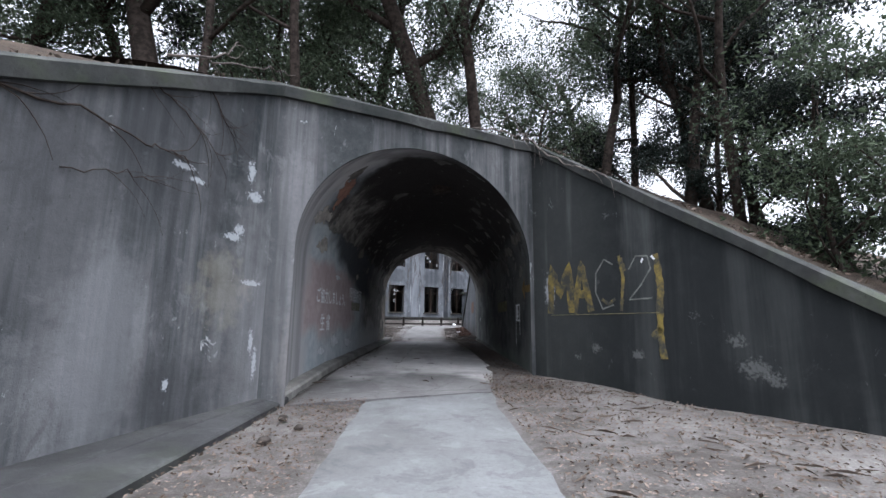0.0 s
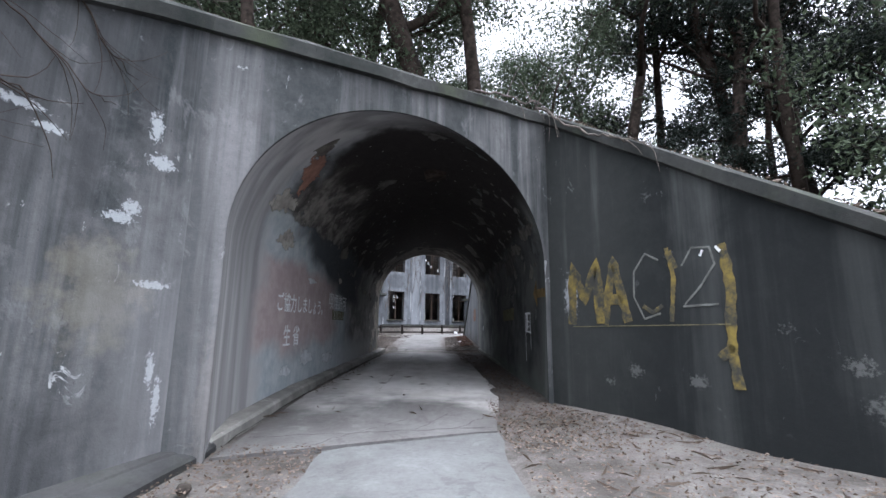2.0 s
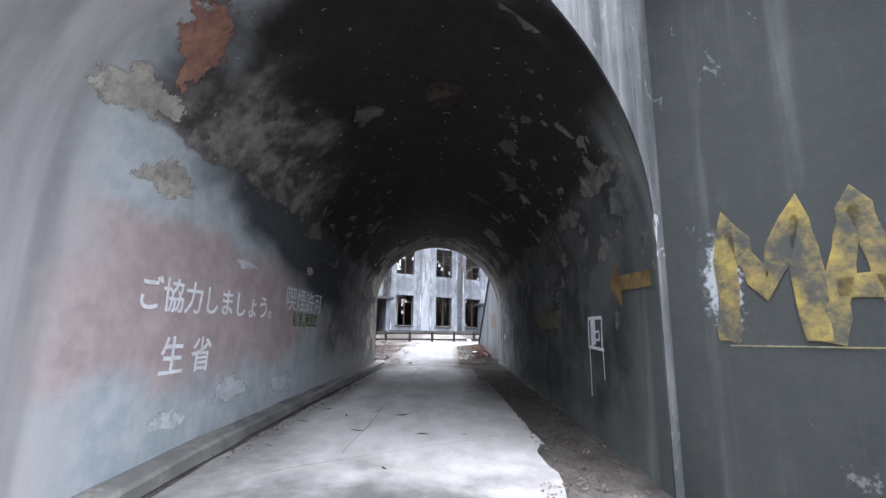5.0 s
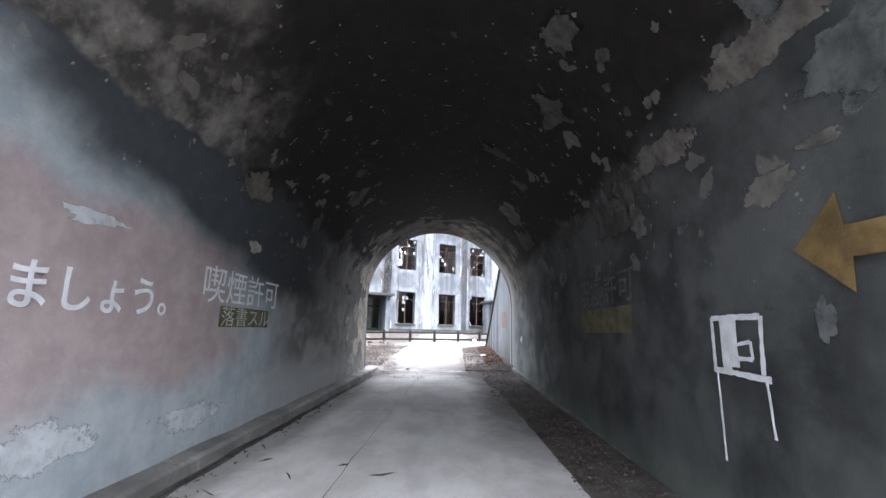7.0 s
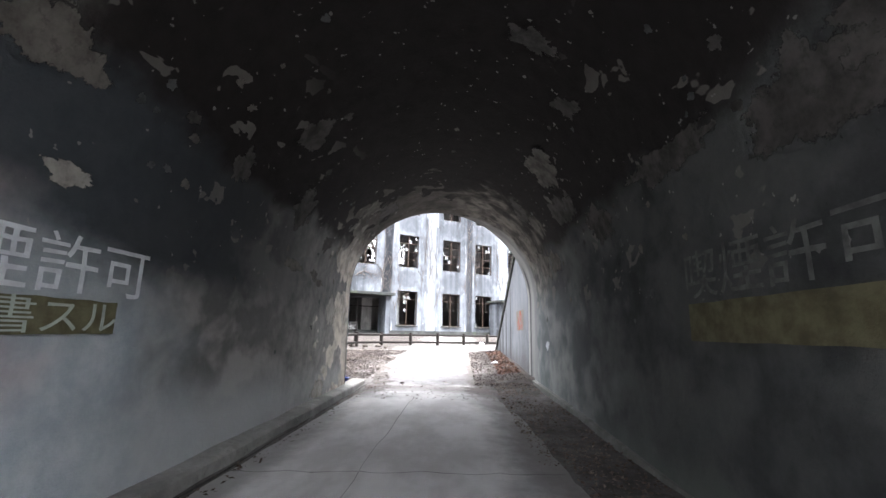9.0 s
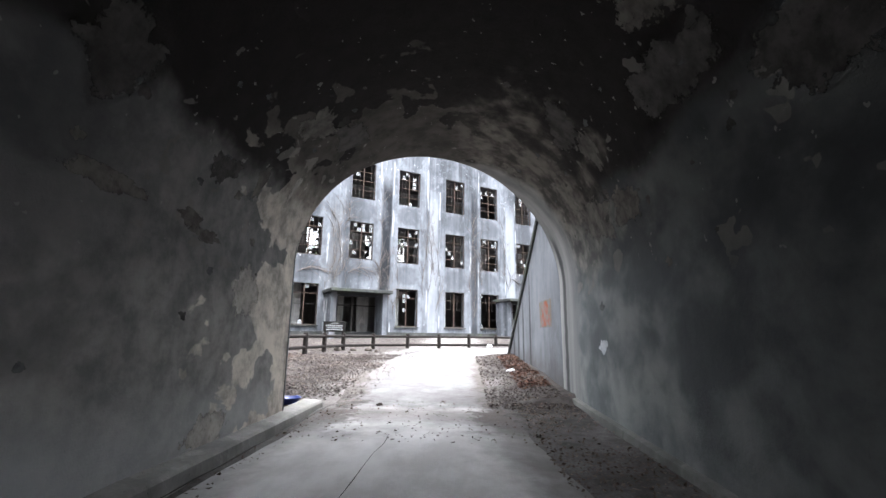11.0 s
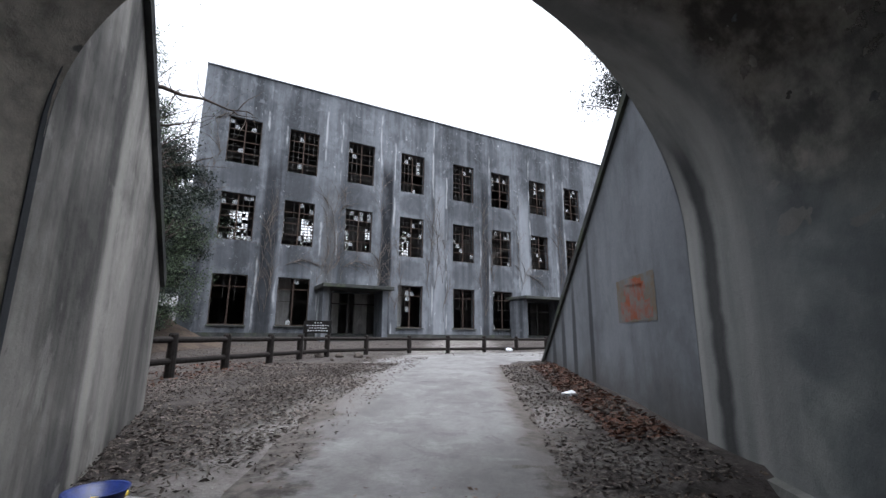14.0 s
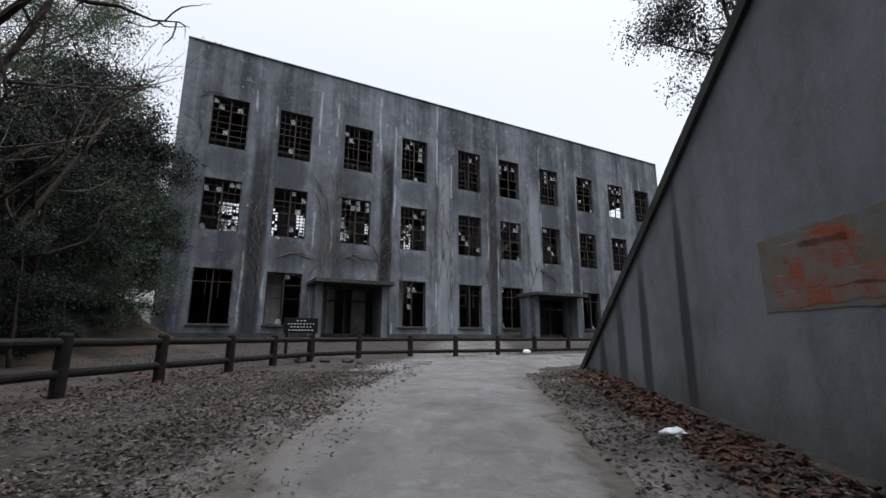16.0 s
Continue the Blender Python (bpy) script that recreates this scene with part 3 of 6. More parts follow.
# ---- ground ----
def ground_sheet():
    xs = sorted({*np.linspace(-8, 8, 65).tolist(), *(s * v for s in (-1, 1) for v in (9, 10.5, 12, 15, 20, 26, 34, 45, 60, 90, 150, 260, 420))})
    ys = sorted({*np.linspace(-2, 40, 169).tolist(), *(-3, -5, -8, -13, -20, -40, -90, -200, -420), *(42, 45, 50, 56, 65, 80, 110, 180, 300, 450)})
    verts = []
    for y in ys:
        for x in xs:
            z = ground_z(x, y)
            if abs(x) < 8.5 and -2 < y < 40:
                off = noise.noise(Vector((x * 0.9, y * 0.9, 0))) * 0.035 + noise.noise(Vector((x * 3, y * 3, 5))) * 0.012
                bank = 0.0
                if -1.5 < y < 7.4 and x > 0.8:
                    bank = 0.10 * min(1.0, (x - 0.8) / 1.5)
                if 19 < y < 27 and x > 0.5:
                    bank = 0.12 * min(1.0, (x - 0.5) / 1.0)
                if 18 < y < 24 and x < -2.4:
                    bank = 0.06 * min(1.0, (-2.4 - x) / 1.0)
                z += off + bank - (0.03 if -2.2 < x < 0.8 and not 17.9 < y < 19.6 else 0.0)
            verts.append((x, y, z))
    w = len(xs)
    faces = [(j * w + i, j * w + i + 1, (j + 1) * w + i + 1, (j + 1) * w + i) for j in range(len(ys) - 1) for i in range(w - 1)]
    mesh_ob("ground", verts, faces, DIRT, smooth=True, label="pale stony dirt ground with scattered dry leaves", category="ground", kind="structure")


ground_sheet()


def strip(name, left, right, mat, thick=0.10, lift=0.012, label="", seg=40):
    """A slab between two edge lines, each a list of (x, y), with slightly ragged edges."""
    def along(line, f):
        cum = [0.0]
        for a, b in zip(line, line[1:]):
            cum.append(cum[-1] + math.dist(a, b))
        return [float(np.interp(f * cum[-1], cum, [p[k] for p in line])) for k in (0, 1)]
    verts, faces, m = [], [], 9
    for i in range(seg + 1):
        f = i / seg
        a, b = along(left, f), along(right, f)
        for k in range(m):
            g = k / (m - 1)
            x, y = a[0] + (b[0] - a[0]) * g, a[1] + (b[1] - a[1]) * g
            if k in (0, m - 1):
                x += noise.noise(Vector((x * 2, y * 2.3, 3))) * 0.05 + noise.noise(Vector((x, y * 7, 3))) * 0.018
            edge = 0.012 if k in (0, m - 1) else 0.0
            verts.append((x, y, ground_z(x, y) + lift - edge + noise.noise(Vector((x, y, 9))) * 0.006))
    n = len(verts)
    verts += [(x, y, z - thick) for x, y, z in verts]
    for i in range(seg):
        for k in range(m - 1):
            q = (i * m + k, i * m + k + 1, (i + 1) * m + k + 1, (i + 1) * m + k)
            faces += [q, tuple(n + v for v in reversed(q))]
        for k in (0, m - 1):
            a, b = i * m + k, (i + 1) * m + k
            faces.append((a, b, n + b, n + a) if k == 0 else (b, a, n + a, n + b))
    for i in (0, seg):
        for k in range(m - 1):
            a, b = i * m + k, i * m + k + 1
            faces.append((b, a, n + a, n + b) if i == 0 else (a, b, n + b, n + a))
    return mesh_ob(name, verts, faces, mat, label=label, category="path", kind="structure")


strip("path_approach", [(-0.92, -6), (-0.93, 2.2), (-1.03, 5.28)], [(0.80, -6), (0.76, 2.2), (0.72, 5.95)], PATH_MAT, label="narrow grey concrete footpath slab")
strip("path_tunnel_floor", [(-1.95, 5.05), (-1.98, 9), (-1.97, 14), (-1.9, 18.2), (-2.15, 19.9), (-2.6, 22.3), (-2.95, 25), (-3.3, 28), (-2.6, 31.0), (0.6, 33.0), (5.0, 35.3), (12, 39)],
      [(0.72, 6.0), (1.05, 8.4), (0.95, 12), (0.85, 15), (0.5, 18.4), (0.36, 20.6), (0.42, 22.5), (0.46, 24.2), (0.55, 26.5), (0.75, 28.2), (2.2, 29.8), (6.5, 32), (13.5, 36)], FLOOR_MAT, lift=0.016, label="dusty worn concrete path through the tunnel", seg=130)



# ---- tunnel and portals ----
def portal_face(name, corner_a, corner_b, prof, y_of, top_a, top_b, mat, label, push):
    """The flat wall round an arch; prof lists x, z of the opening."""
    ax, bx = corner_a.x, corner_b.x

    def top(x):
        return top_a + (top_b - top_a) * (x - ax) / (bx - ax)

    bm = bmesh.new()
    spans = [(x, z) for x, z in prof]
    first, last = spans[0][0], spans[-1][0]
    cols = [(ax, -0.4, first, -0.4)] if ax < first - 0.005 else []
    arch = [(x, z) for x, z in spans if z > prof[2][1] + 1e-6]
    arch = [(first, arch[0][1])] + arch + [(last, arch[-1][1])]
    cols += [(x0, z0, x1, z1) for (x0, z0), (x1, z1) in zip(arch, arch[1:]) if x1 - x0 > 1e-5]
    if bx > last + 0.005:
        cols.append((last, -0.4, bx, -0.4))
    steps = 6
    for x0, z0, x1, z1 in cols:
        for k in range(steps):
            f, g = k / steps, (k + 1) / steps
            quad = [(x0, y_of(x0), z0 + (top(x0) - z0) * f), (x1, y_of(x1), z1 + (top(x1) - z1) * f),
                    (x1, y_of(x1), z1 + (top(x1) - z1) * g), (x0, y_of(x0), z0 + (top(x0) - z0) * g)]
            bm.faces.new([bm.verts.new(p) for p in quad])
    bmesh.ops.remove_doubles(bm, verts=bm.verts, dist=0.0005)
    # thickness behind the face, away from the opening
    back = bmesh.ops.extrude_face_region(bm, geom=bm.faces[:])
    for v in (g for g in back["geom"] if isinstance(g, bmesh.types.BMVert)):
        v.co += push
    return part(name, bm, mat, label=label, category="wall", kind="structure")


def barrel(name, rings, mat, label):
    """Rings of (profile, y function); faces between each ring and the next."""
    verts, faces = [], []
    n = len(rings[0][0])
    for prof, y_of in rings:
        for x, z in prof:
            y = y_of(x)
            verts.append((x, y, z + floor_rise(y) + noise.noise(Vector((x, y * 0.8, z))) * 0.012))
    for i in range(len(rings) - 1):
        for k in range(n - 1):
            a = i * n + k
            faces.append((a + 1, a, a + n, a + n + 1))
    # outer skin of the lining, buried in the earth
    first = len(verts)
    for prof, y_of in rings[2:-3]:
        for x, z in prof:
            d = Vector((x - CX, 0, max(0.0, z - SPRING))).normalized() * 0.15
            verts.append((x + d.x, y_of(x), z + d.z + floor_rise(y_of(x))))
    for i in range(len(rings) - 6):
        for k in range(n - 1):
            a = first + i * n + k
            faces.append((a, a + 1, a + n + 1, a + n))
    ob = mesh_ob(name, verts, faces, mat, label=label, category="tunnel", kind="structure", smooth=True)
    return ob


P_RING = arch_profile(-0.19, 1.79, 1.93)
P_MID = arch_profile(-0.24, 1.91, 1.915)
P_IN = arch_profile(CX, R_IN, SPRING)
P_EXIT = arch_profile(-0.30, 1.992, 1.90)
P_EXIT2 = arch_profile(-0.298, 1.985, 1.905)


def y_at(f):
    return lambda x: face_y(x) + (exit_y(x) - face_y(x)) * f


def y_in(off):
    return lambda x: face_y(x) + off * (1 - 0.85 * min(1.0, max(0.0, (x + 2.0) / 3.7)))


def y_out(off):
    return lambda x: exit_y(x) - off


portal_face("wall_arch_entrance", LEFT_CORNER, RIGHT_CORNER, P_RING, face_y, 3.95, 4.2, CONC_ARCH, "weathered grey concrete tunnel portal with an arch", Vector((0, 0.03, 0)))
rings = [(P_RING, lambda x: face_y(x) + 0.006), (P_MID, y_in(0.6)), (P_IN, y_in(1.35))]
rings += [(P_IN, y_at(f)) for f in np.linspace(0.14, 0.92, 60)]
rings += [(P_IN, y_out(0.75)), (P_EXIT, y_out(0.70)), (P_EXIT, y_out(0.04)), (P_EXIT2, y_out(0.006))]
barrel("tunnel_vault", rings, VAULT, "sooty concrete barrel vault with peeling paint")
portal_face("wall_arch_exit", EXIT_LEFT - Vector((0.0, 0, 0)), EXIT_RIGHT, [(x, z + 0.14 if z > 0 else z) for x, z in P_EXIT2], exit_y, 4.55, 4.75, CONC_EXIT, "pale concrete portal at the far mouth", Vector((0, -0.03, 0)))


def wing(name, base, tops, thick, mat, label):
    """A retaining wall: plan points, their top heights, thickness to the soil side."""
    bm = bmesh.new()
    sub = []
    for (a, b), (za, zb) in zip(zip(base, base[1:]), zip(tops, tops[1:])):
        for k in range(8):
            sub.append((a.lerp(b, k / 8), za + (zb - za) * k / 8))
    sub.append((base[-1], tops[-1]))
    rows = 6
    grid = [[bm.verts.new((p.x, p.y, -0.4 + (z + 0.4) * r / rows)) for r in range(rows + 1)] for p, z in sub]
    for a, b in zip(grid, grid[1:]):
        for r in range(rows):
            bm.faces.new((a[r], b[r], b[r + 1], a[r + 1]))
    back = bmesh.ops.extrude_face_region(bm, geom=bm.faces[:])
    for v in (g for g in back["geom"] if isinstance(g, bmesh.types.BMVert)):
        v.co += thick
    return part(name, bm, mat, label=label, category="wall", kind="structure")


LW_DIR = Vector((-0.316, -0.949, 0))
LW_END = LEFT_CORNER + LW_DIR * 5.2
RW_END = pq(5.2, -0.7)
XL_END = Vector((-4.28, 21.0, 0))
XR_END = Vector((1.46, 27.25, 0))
wing("wall_wing_left", [LEFT_CORNER, LW_END], [3.95, 1.46], Vector((-0.38, 0.13, 0)), CONC_LEFT, "stained grey concrete retaining wall with flaking marks")
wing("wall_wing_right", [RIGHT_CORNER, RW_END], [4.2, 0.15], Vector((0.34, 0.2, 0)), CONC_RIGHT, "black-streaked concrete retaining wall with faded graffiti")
wing("wall_exit_left", [EXIT_LEFT, XL_END], [4.5, 1.75], Vector((-0.34, -0.19, 0)), CONC_EXIT_L, "pale concrete wing wall at the far mouth")
wing("wall_exit_right", [EXIT_RIGHT, XR_END], [4.75, 0.42], Vector((0.38, 0.02, 0)), CONC_EXIT, "grey concrete wing wall with an orange painted panel")


def coping(name, line, inward, mat, width=0.42, tall=0.2, over=0.07):
    """A bevelled cap along a wall's top: points with height; inward points to the soil side."""
    bm = bmesh.new()
    rings = []
    fine = []
    for (a, ia), (b, ib) in zip(zip(line, inward), zip(line[1:], inward[1:])):
        for k in range(10):
            fine.append((a.lerp(b, k / 10), ia.lerp(ib, k / 10)))
    fine.append((line[-1], inward[-1]))
    for i, (p, w) in enumerate(fine):
        w = w.normalized()
        prof = [(-over, 0.0), (-over - 0.01, tall * 0.72), (-over + 0.05, tall), (width * 0.6, tall + 0.03), (width, tall), (width, 0.0)]
        rings.append([bm.verts.new(p + w * u + Vector((0, 0, v + noise.noise(Vector((p.x * 2, p.y * 2, v * 9))) * 0.03))) for u, v in prof])
    for a, b in zip(rings, rings[1:]):
        for k in range(len(a)):
            bm.faces.new((a[k], a[(k + 1) % len(a)], b[(k + 1) % len(a)], b[k]))
    bm.faces.new(rings[0])
    bm.faces.new(list(reversed(rings[-1])))
    return part(name, bm, mat, label="weathered grey concrete coping with moss", category="coping", kind="structure")


def at_z(v, z):
    return Vector((v.x, v.y, z))


SOIL_L, SOIL_F, SOIL_R = Vector((-0.95, 0.32, 0)), NN.copy(), Vector((0.86, 0.51, 0))
coping("trim_coping_entrance", [at_z(LW_END, 1.46), at_z(LEFT_CORNER, 3.95), at_z(RIGHT_CORNER, 4.2), at_z(RW_END, 0.15)],
       [SOIL_L, (SOIL_L + SOIL_F), (SOIL_F + SOIL_R), SOIL_R], CONC_CAP)
coping("trim_coping_exit_left", [at_z(EXIT_LEFT, 4.5), at_z(XL_END, 1.75)], [Vector((-0.87, -0.48, 0))] * 2, CONC_CAP, tall=0.16, over=0.05)
coping("trim_coping_exit_right", [at_z(EXIT_RIGHT, 4.75), at_z(XR_END, 0.42)], [Vector((1, 0.03, 0))] * 2, CONC_CAP, tall=0.16, over=0.05)
coping("trim_coping_exit_face", [at_z(EXIT_LEFT, 4.52), at_z(EXIT_RIGHT, 4.77)], [-NN, -NN], CONC_CAP, tall=0.16, over=0.05)


# ---- earth over the tunnel ----
def ridge_sheet(name, q0, q1, p_lo, p_hi, nq, np_, level=ridge_z):
    verts, faces = [], []
    for j in range(nq + 1):
        q = q0 + (q1 - q0) * j / nq
        a, b = p_lo(q), p_hi(q)
        for i in range(np_ + 1):
            g = i / np_
            g = g ** 2.2 if b > 20 else (1 - (1 - g) ** 2.2 if a < -20 else g)
            p = a + (b - a) * g
            v = pq(p, q)
            edge = min(1.0, min(abs(p - a), abs(b - p)) / 1.5)
            z = (ridge_z(q, p) if level is ridge_z else level(q)) + (noise.noise(v * 0.5) * 0.25 + noise.noise(v * 1.7) * 0.08) * edge * min(1, max(0, q - q0 + 0.1) / 1.0 + 0.2)
            verts.append((v.x, v.y, z))
    w = np_ + 1
    for j in range(nq):
        for i in range(np_):
            faces.append((j * w + i, j * w + i + 1, (j + 1) * w + i + 1, (j + 1) * w + i))
    mesh_ob(name, verts, faces, FOREST, smooth=True, label="dark leaf-covered earth bank of the ridge", category="bank", kind="structure")


ridge_sheet("ground_bank_front_left", -1.4, 5.5, lambda q: -70, lambda q: 0.45 + (q - 5.25) * 1.151, 16, 40, lambda q: max(-0.4, 3.9 - (5.5 - q) * 0.80))
ridge_sheet("ground_bank_front_right", -1.4, 5.5, lambda q: 5.45, lambda q: 70, 16, 40)
ridge_sheet("ground_crest_left", 5.5, 15.8, lambda q: -70, lambda q: 0.5 + (q - 5.5) * 0.66, 20, 40)
ridge_sheet("ground_crest_middle", 5.5, 15.8, lambda q: 0.5 + (q - 5.5) * 0.66, lambda q: 5.45 + (q - 5.5) * 0.64, 20, 16)
ridge_sheet("ground_crest_right", 5.5, 15.8, lambda q: 5.45 + (q - 5.5) * 0.64, lambda q: 70, 20, 40)
ridge_sheet("ground_bank_back_left", 15.8, 23.5, lambda q: -70, lambda q: 7.1, 16, 40)
ridge_sheet("ground_bank_back_right", 15.8, 23.5, lambda q: 12.35 + (q - 16.06) * 0.58, lambda q: 70, 16, 40)


def hillside():
    xs, ys = np.linspace(-70, -8.6, 45), np.linspace(19, 75, 45)
    verts = [(x, y, ground_z(x, y) - 0.1 + max(0.0, -10.5 - x) * 0.42 * min(1.0, max(0.0, (-10.5 - x) / 5)) * (1 if y < 50 else 0.6) + noise.noise(Vector((x * 0.3, y * 0.3, 2))) * 0.3 * min(1, -8.6 - x + 0.01)) for y in ys for x in xs]
    faces = [(j * 45 + i, j * 45 + i + 1, (j + 1) * 45 + i + 1, (j + 1) * 45 + i) for j in range(44) for i in range(44)]
    keep = [f for f in faces if not any(verts[v][0] > -16.5 - 0.0 and verts[v][1] > 36 for v in f)]
    mesh_ob("ground_hillside", verts, keep, FOREST, smooth=True, label="dark wooded slope beside the building", category="slope", kind="structure")


hillside()


# ---- kerb along the tunnel's foot and the apron before it ----
def kerb():
    bm = bmesh.new()
    rows = []
    for i in range(61):
        y = 5.25 + (18.42 - 5.25) * i / 60
        g = ground_z(-2, y)
        j = noise.noise(Vector((0, y * 1.5, 4))) * 0.015
        x0 = -2.4 if y < 17.3 else -2.36
        e = float(np.interp(y, [6, 10, 17], [-2.06, -2.12, -2.09])) + j
        rows.append([bm.verts.new(p) for p in ((x0, y, g - 0.1), (x0, y, g + 0.115 + j), (e - 0.03, y, g + 0.10 + j), (e, y, g + 0.075), (e + 0.01, y, g - 0.1))])
    for a, b in zip(rows, rows[1:]):
        for k in range(4):
            bm.faces.new((a[k], a[k + 1], b[k + 1], b[k]))
    bm.faces.new(rows[0])
    bm.faces.new(list(reversed(rows[-1])))
    part("kerb_tunnel", bm, KERB_MAT, label="low worn concrete kerb along the tunnel wall", category="kerb", kind="structure")
    bm = bmesh.new()
    rows = []
    for i in range(41):
        y = 5.3 - 7.0 * i / 40
        wx = LEFT_CORNER.x + (y - LEFT_CORNER.y) * 0.333 - 0.05 if y < 4.8 else -2.2
        g = ground_z(-2, y)
        j = noise.noise(Vector((1, y * 1.7, 4))) * 0.02
        ex = -2.03 + j
        h = min(1.0, max(0.0, (y - 2.0) / 2.8))
        mid = wx + (ex - wx) * 0.42
        rows.append([bm.verts.new(p) for p in ((wx, y, g - 0.2), (wx, y, g + 0.06 + 0.075 * h), (mid, y, g + 0.055 + 0.055 * h), (mid + 0.015, y, g + 0.05 + 0.04 * h), (ex - 0.03, y, g + 0.045 + 0.015 * h), (ex, y, g + 0.035), (ex + 0.01, y, g - 0.2))])
    for a, b in zip(rows, rows[1:]):
        for k in range(6):
            bm.faces.new((a[k], b[k], b[k + 1], a[k + 1]))
    bm.faces.new(rows[0])
    bm.faces.new(list(reversed(rows[-1])))
    part("kerb_apron", bm, DAMP_MAT, label="sloping concrete apron at the foot of the retaining wall", category="kerb", kind="structure")
    bm = bmesh.new()
    rows = []
    for i in range(31):
        y = 10.5 + (20.2 - 10.5) * i / 30
        g = ground_z(1.6, y)
        j = noise.noise(Vector((2, y * 1.9, 4))) * 0.02
        k = float(np.interp(y, [10.5, 15.5], [0.1, 1.0]))
        e = 1.72 - 0.09 * k
        rows.append([bm.verts.new(p) for p in ((1.75, y, g - 0.1), (1.75, y, g + 0.1 * k), (e + j, y, g + 0.08 * k), (e - 0.03 + j, y, g - 0.1))])
    for a, b in zip(rows, rows[1:]):
        for k in range(3):
            bm.faces.new((a[k], a[k + 1], b[k + 1], b[k]))
    bm.faces.new(rows[0])
    bm.faces.new(list(reversed(rows[-1])))
    part("kerb_footing", bm, FOOT_MAT, label="narrow pale concrete footing under the tunnel wall", category="kerb", kind="structure")


kerb()

# ---- the ruined building ----
FA = radians(31.6)
HOUSE = Matrix.Translation((-13.454, 40.277, 0)) @ Matrix.Rotation(FA, 4, "Z")
house = thing("abandoned_building", "derelict three-storey concrete building with broken steel windows", "building", HOUSE)
RIGHTS = (0.0, 3.56, 7.46, 11.37, 15.70, 19.24, 23.15, 27.05, 30.80, 34.21)
WIN_W = 1.88
ROWS_Z = ((1.74, 4.64), (6.68, 9.55), (11.44, 14.40))
TOP, S0, S1, DEPTH = 17.46, -3.4, 35.75, 11.0
DOORS = ((4.95, 8.0), (20.7, 23.5))


def holed_wall(x0, x1, z0, z1, thick, holes, y0=0.0):
    xs = sorted({x0, x1, *(v for h in holes for v in h[:2]), *np.linspace(x0, x1, 9).tolist()})
    zs = sorted({z0, z1, *(v for h in holes for v in h[2:])})
    open_ = {(i, j) for i in range(len(xs) - 1) for j in range(len(zs) - 1)
             for a, b, c, d in holes if a <= (xs[i] + xs[i + 1]) / 2 <= b and c <= (zs[j] + zs[j + 1]) / 2 <= d}
    verts, index, faces = [], {}, []

    def v(i, j, k):
        if (i, j, k) not in index:
            index[i, j, k] = len(verts)
            verts.append((xs[i], y0 + k * thick, zs[j]))
        return index[i, j, k]

    for i in range(len(xs) - 1):
        for j in range(len(zs) - 1):
            if (i, j) in open_:
                continue
            faces += [(v(i, j, 0), v(i + 1, j, 0), v(i + 1, j + 1, 0), v(i, j + 1, 0)), (v(i, j, 1), v(i, j + 1, 1), v(i + 1, j + 1, 1), v(i + 1, j, 1))]
            for di, dj, e in ((-1, 0, ((i, j), (i, j + 1))), (1, 0, ((i + 1, j + 1), (i + 1, j))), (0, -1, ((i + 1, j), (i, j))), (0, 1, ((i, j + 1), (i + 1, j + 1)))):
                o = (i + di, j + dj)
                if o in open_ or not (0 <= o[0] < len(xs) - 1 and 0 <= o[1] < len(zs) - 1):
                    (a, b), (c, d) = e
                    faces.append((v(a, b, 0), v(c, d, 0), v(c, d, 1), v(a, b, 1)))
    return verts, faces


holes = []
for k, r in enumerate(RIGHTS):
    for j, (z0, z1) in enumerate(ROWS_Z):
        if j == 0 and k in (2, 6):
            continue
        holes.append((r - WIN_W, r, z0, z1))
for a, b in DOORS:
    holes.append((a, b, 0.95, 3.9))
vv, ff = holed_wall(S0, S1, -0.2, TOP, 0.45, holes)
mesh_ob("front_wall", vv, ff, CONC_FACADE, house, label="streaked grey concrete front wall")
BACK_OPEN = ((-1.25, 0.25), (2.2, 3.15), (4.55, 5.75), (7.75, 8.9), (10.45, 11.5), (13.5, 15.0), (19.8, 21.1))
BACK_Z = (8.75, 11.45)
back_holes = [(a, b, *BACK_Z) for a, b in BACK_OPEN]
vv, ff = holed_wall(S0, S1, -0.2, TOP, 0.4, back_holes, DEPTH)
mesh_ob("back_wall", vv, ff, CONC_INSIDE, house)
bm = add_box(bmesh.new(), (S0 + 0.2, DEPTH / 2 + 0.2, TOP / 2 - 0.1), (0.395, DEPTH - 0.46, TOP + 0.19))
part("side_wall", bm, CONC_FACADE, house)
bm = bmesh.new()
SIDE_Y, SIDE_Z = (3.2, 6.2), (11.44, 14.4)
for y0, y1, z0, z1 in ((0.46, DEPTH - 0.03, -0.2, SIDE_Z[0]), (0.46, DEPTH - 0.03, SIDE_Z[1], TOP), (0.46, SIDE_Y[0], *SIDE_Z), (SIDE_Y[1], DEPTH - 0.03, *SIDE_Z)):
    add_box(bm, (S1 - 0.2, (y0 + y1) / 2, (z0 + z1) / 2), (0.395, y1 - y0, z1 - z0))
part("side_wall", bm, CONC_FACADE, house)
part("floor_slab", add_box(bmesh.new(), ((S0 + S1) / 2, DEPTH / 2 + 0.2, 5.75), (S1 - S0 - 0.82, DEPTH - 0.5, 0.35)), CONC_INSIDE, house)
part("floor_slab", add_box(bmesh.new(), ((S0 + S1) / 2, 4.0, 10.6), (S1 - S0 - 0.82, 7.0, 0.35)), CONC_INSIDE, house, "half-fallen upper floor slab")
part("roof", add_box(bmesh.new(), ((S0 + S1) / 2, DEPTH / 2 + 0.2, 16.6), (S1 - S0 - 0.82, DEPTH - 0.5, 0.3)), CONC_INSIDE, house)
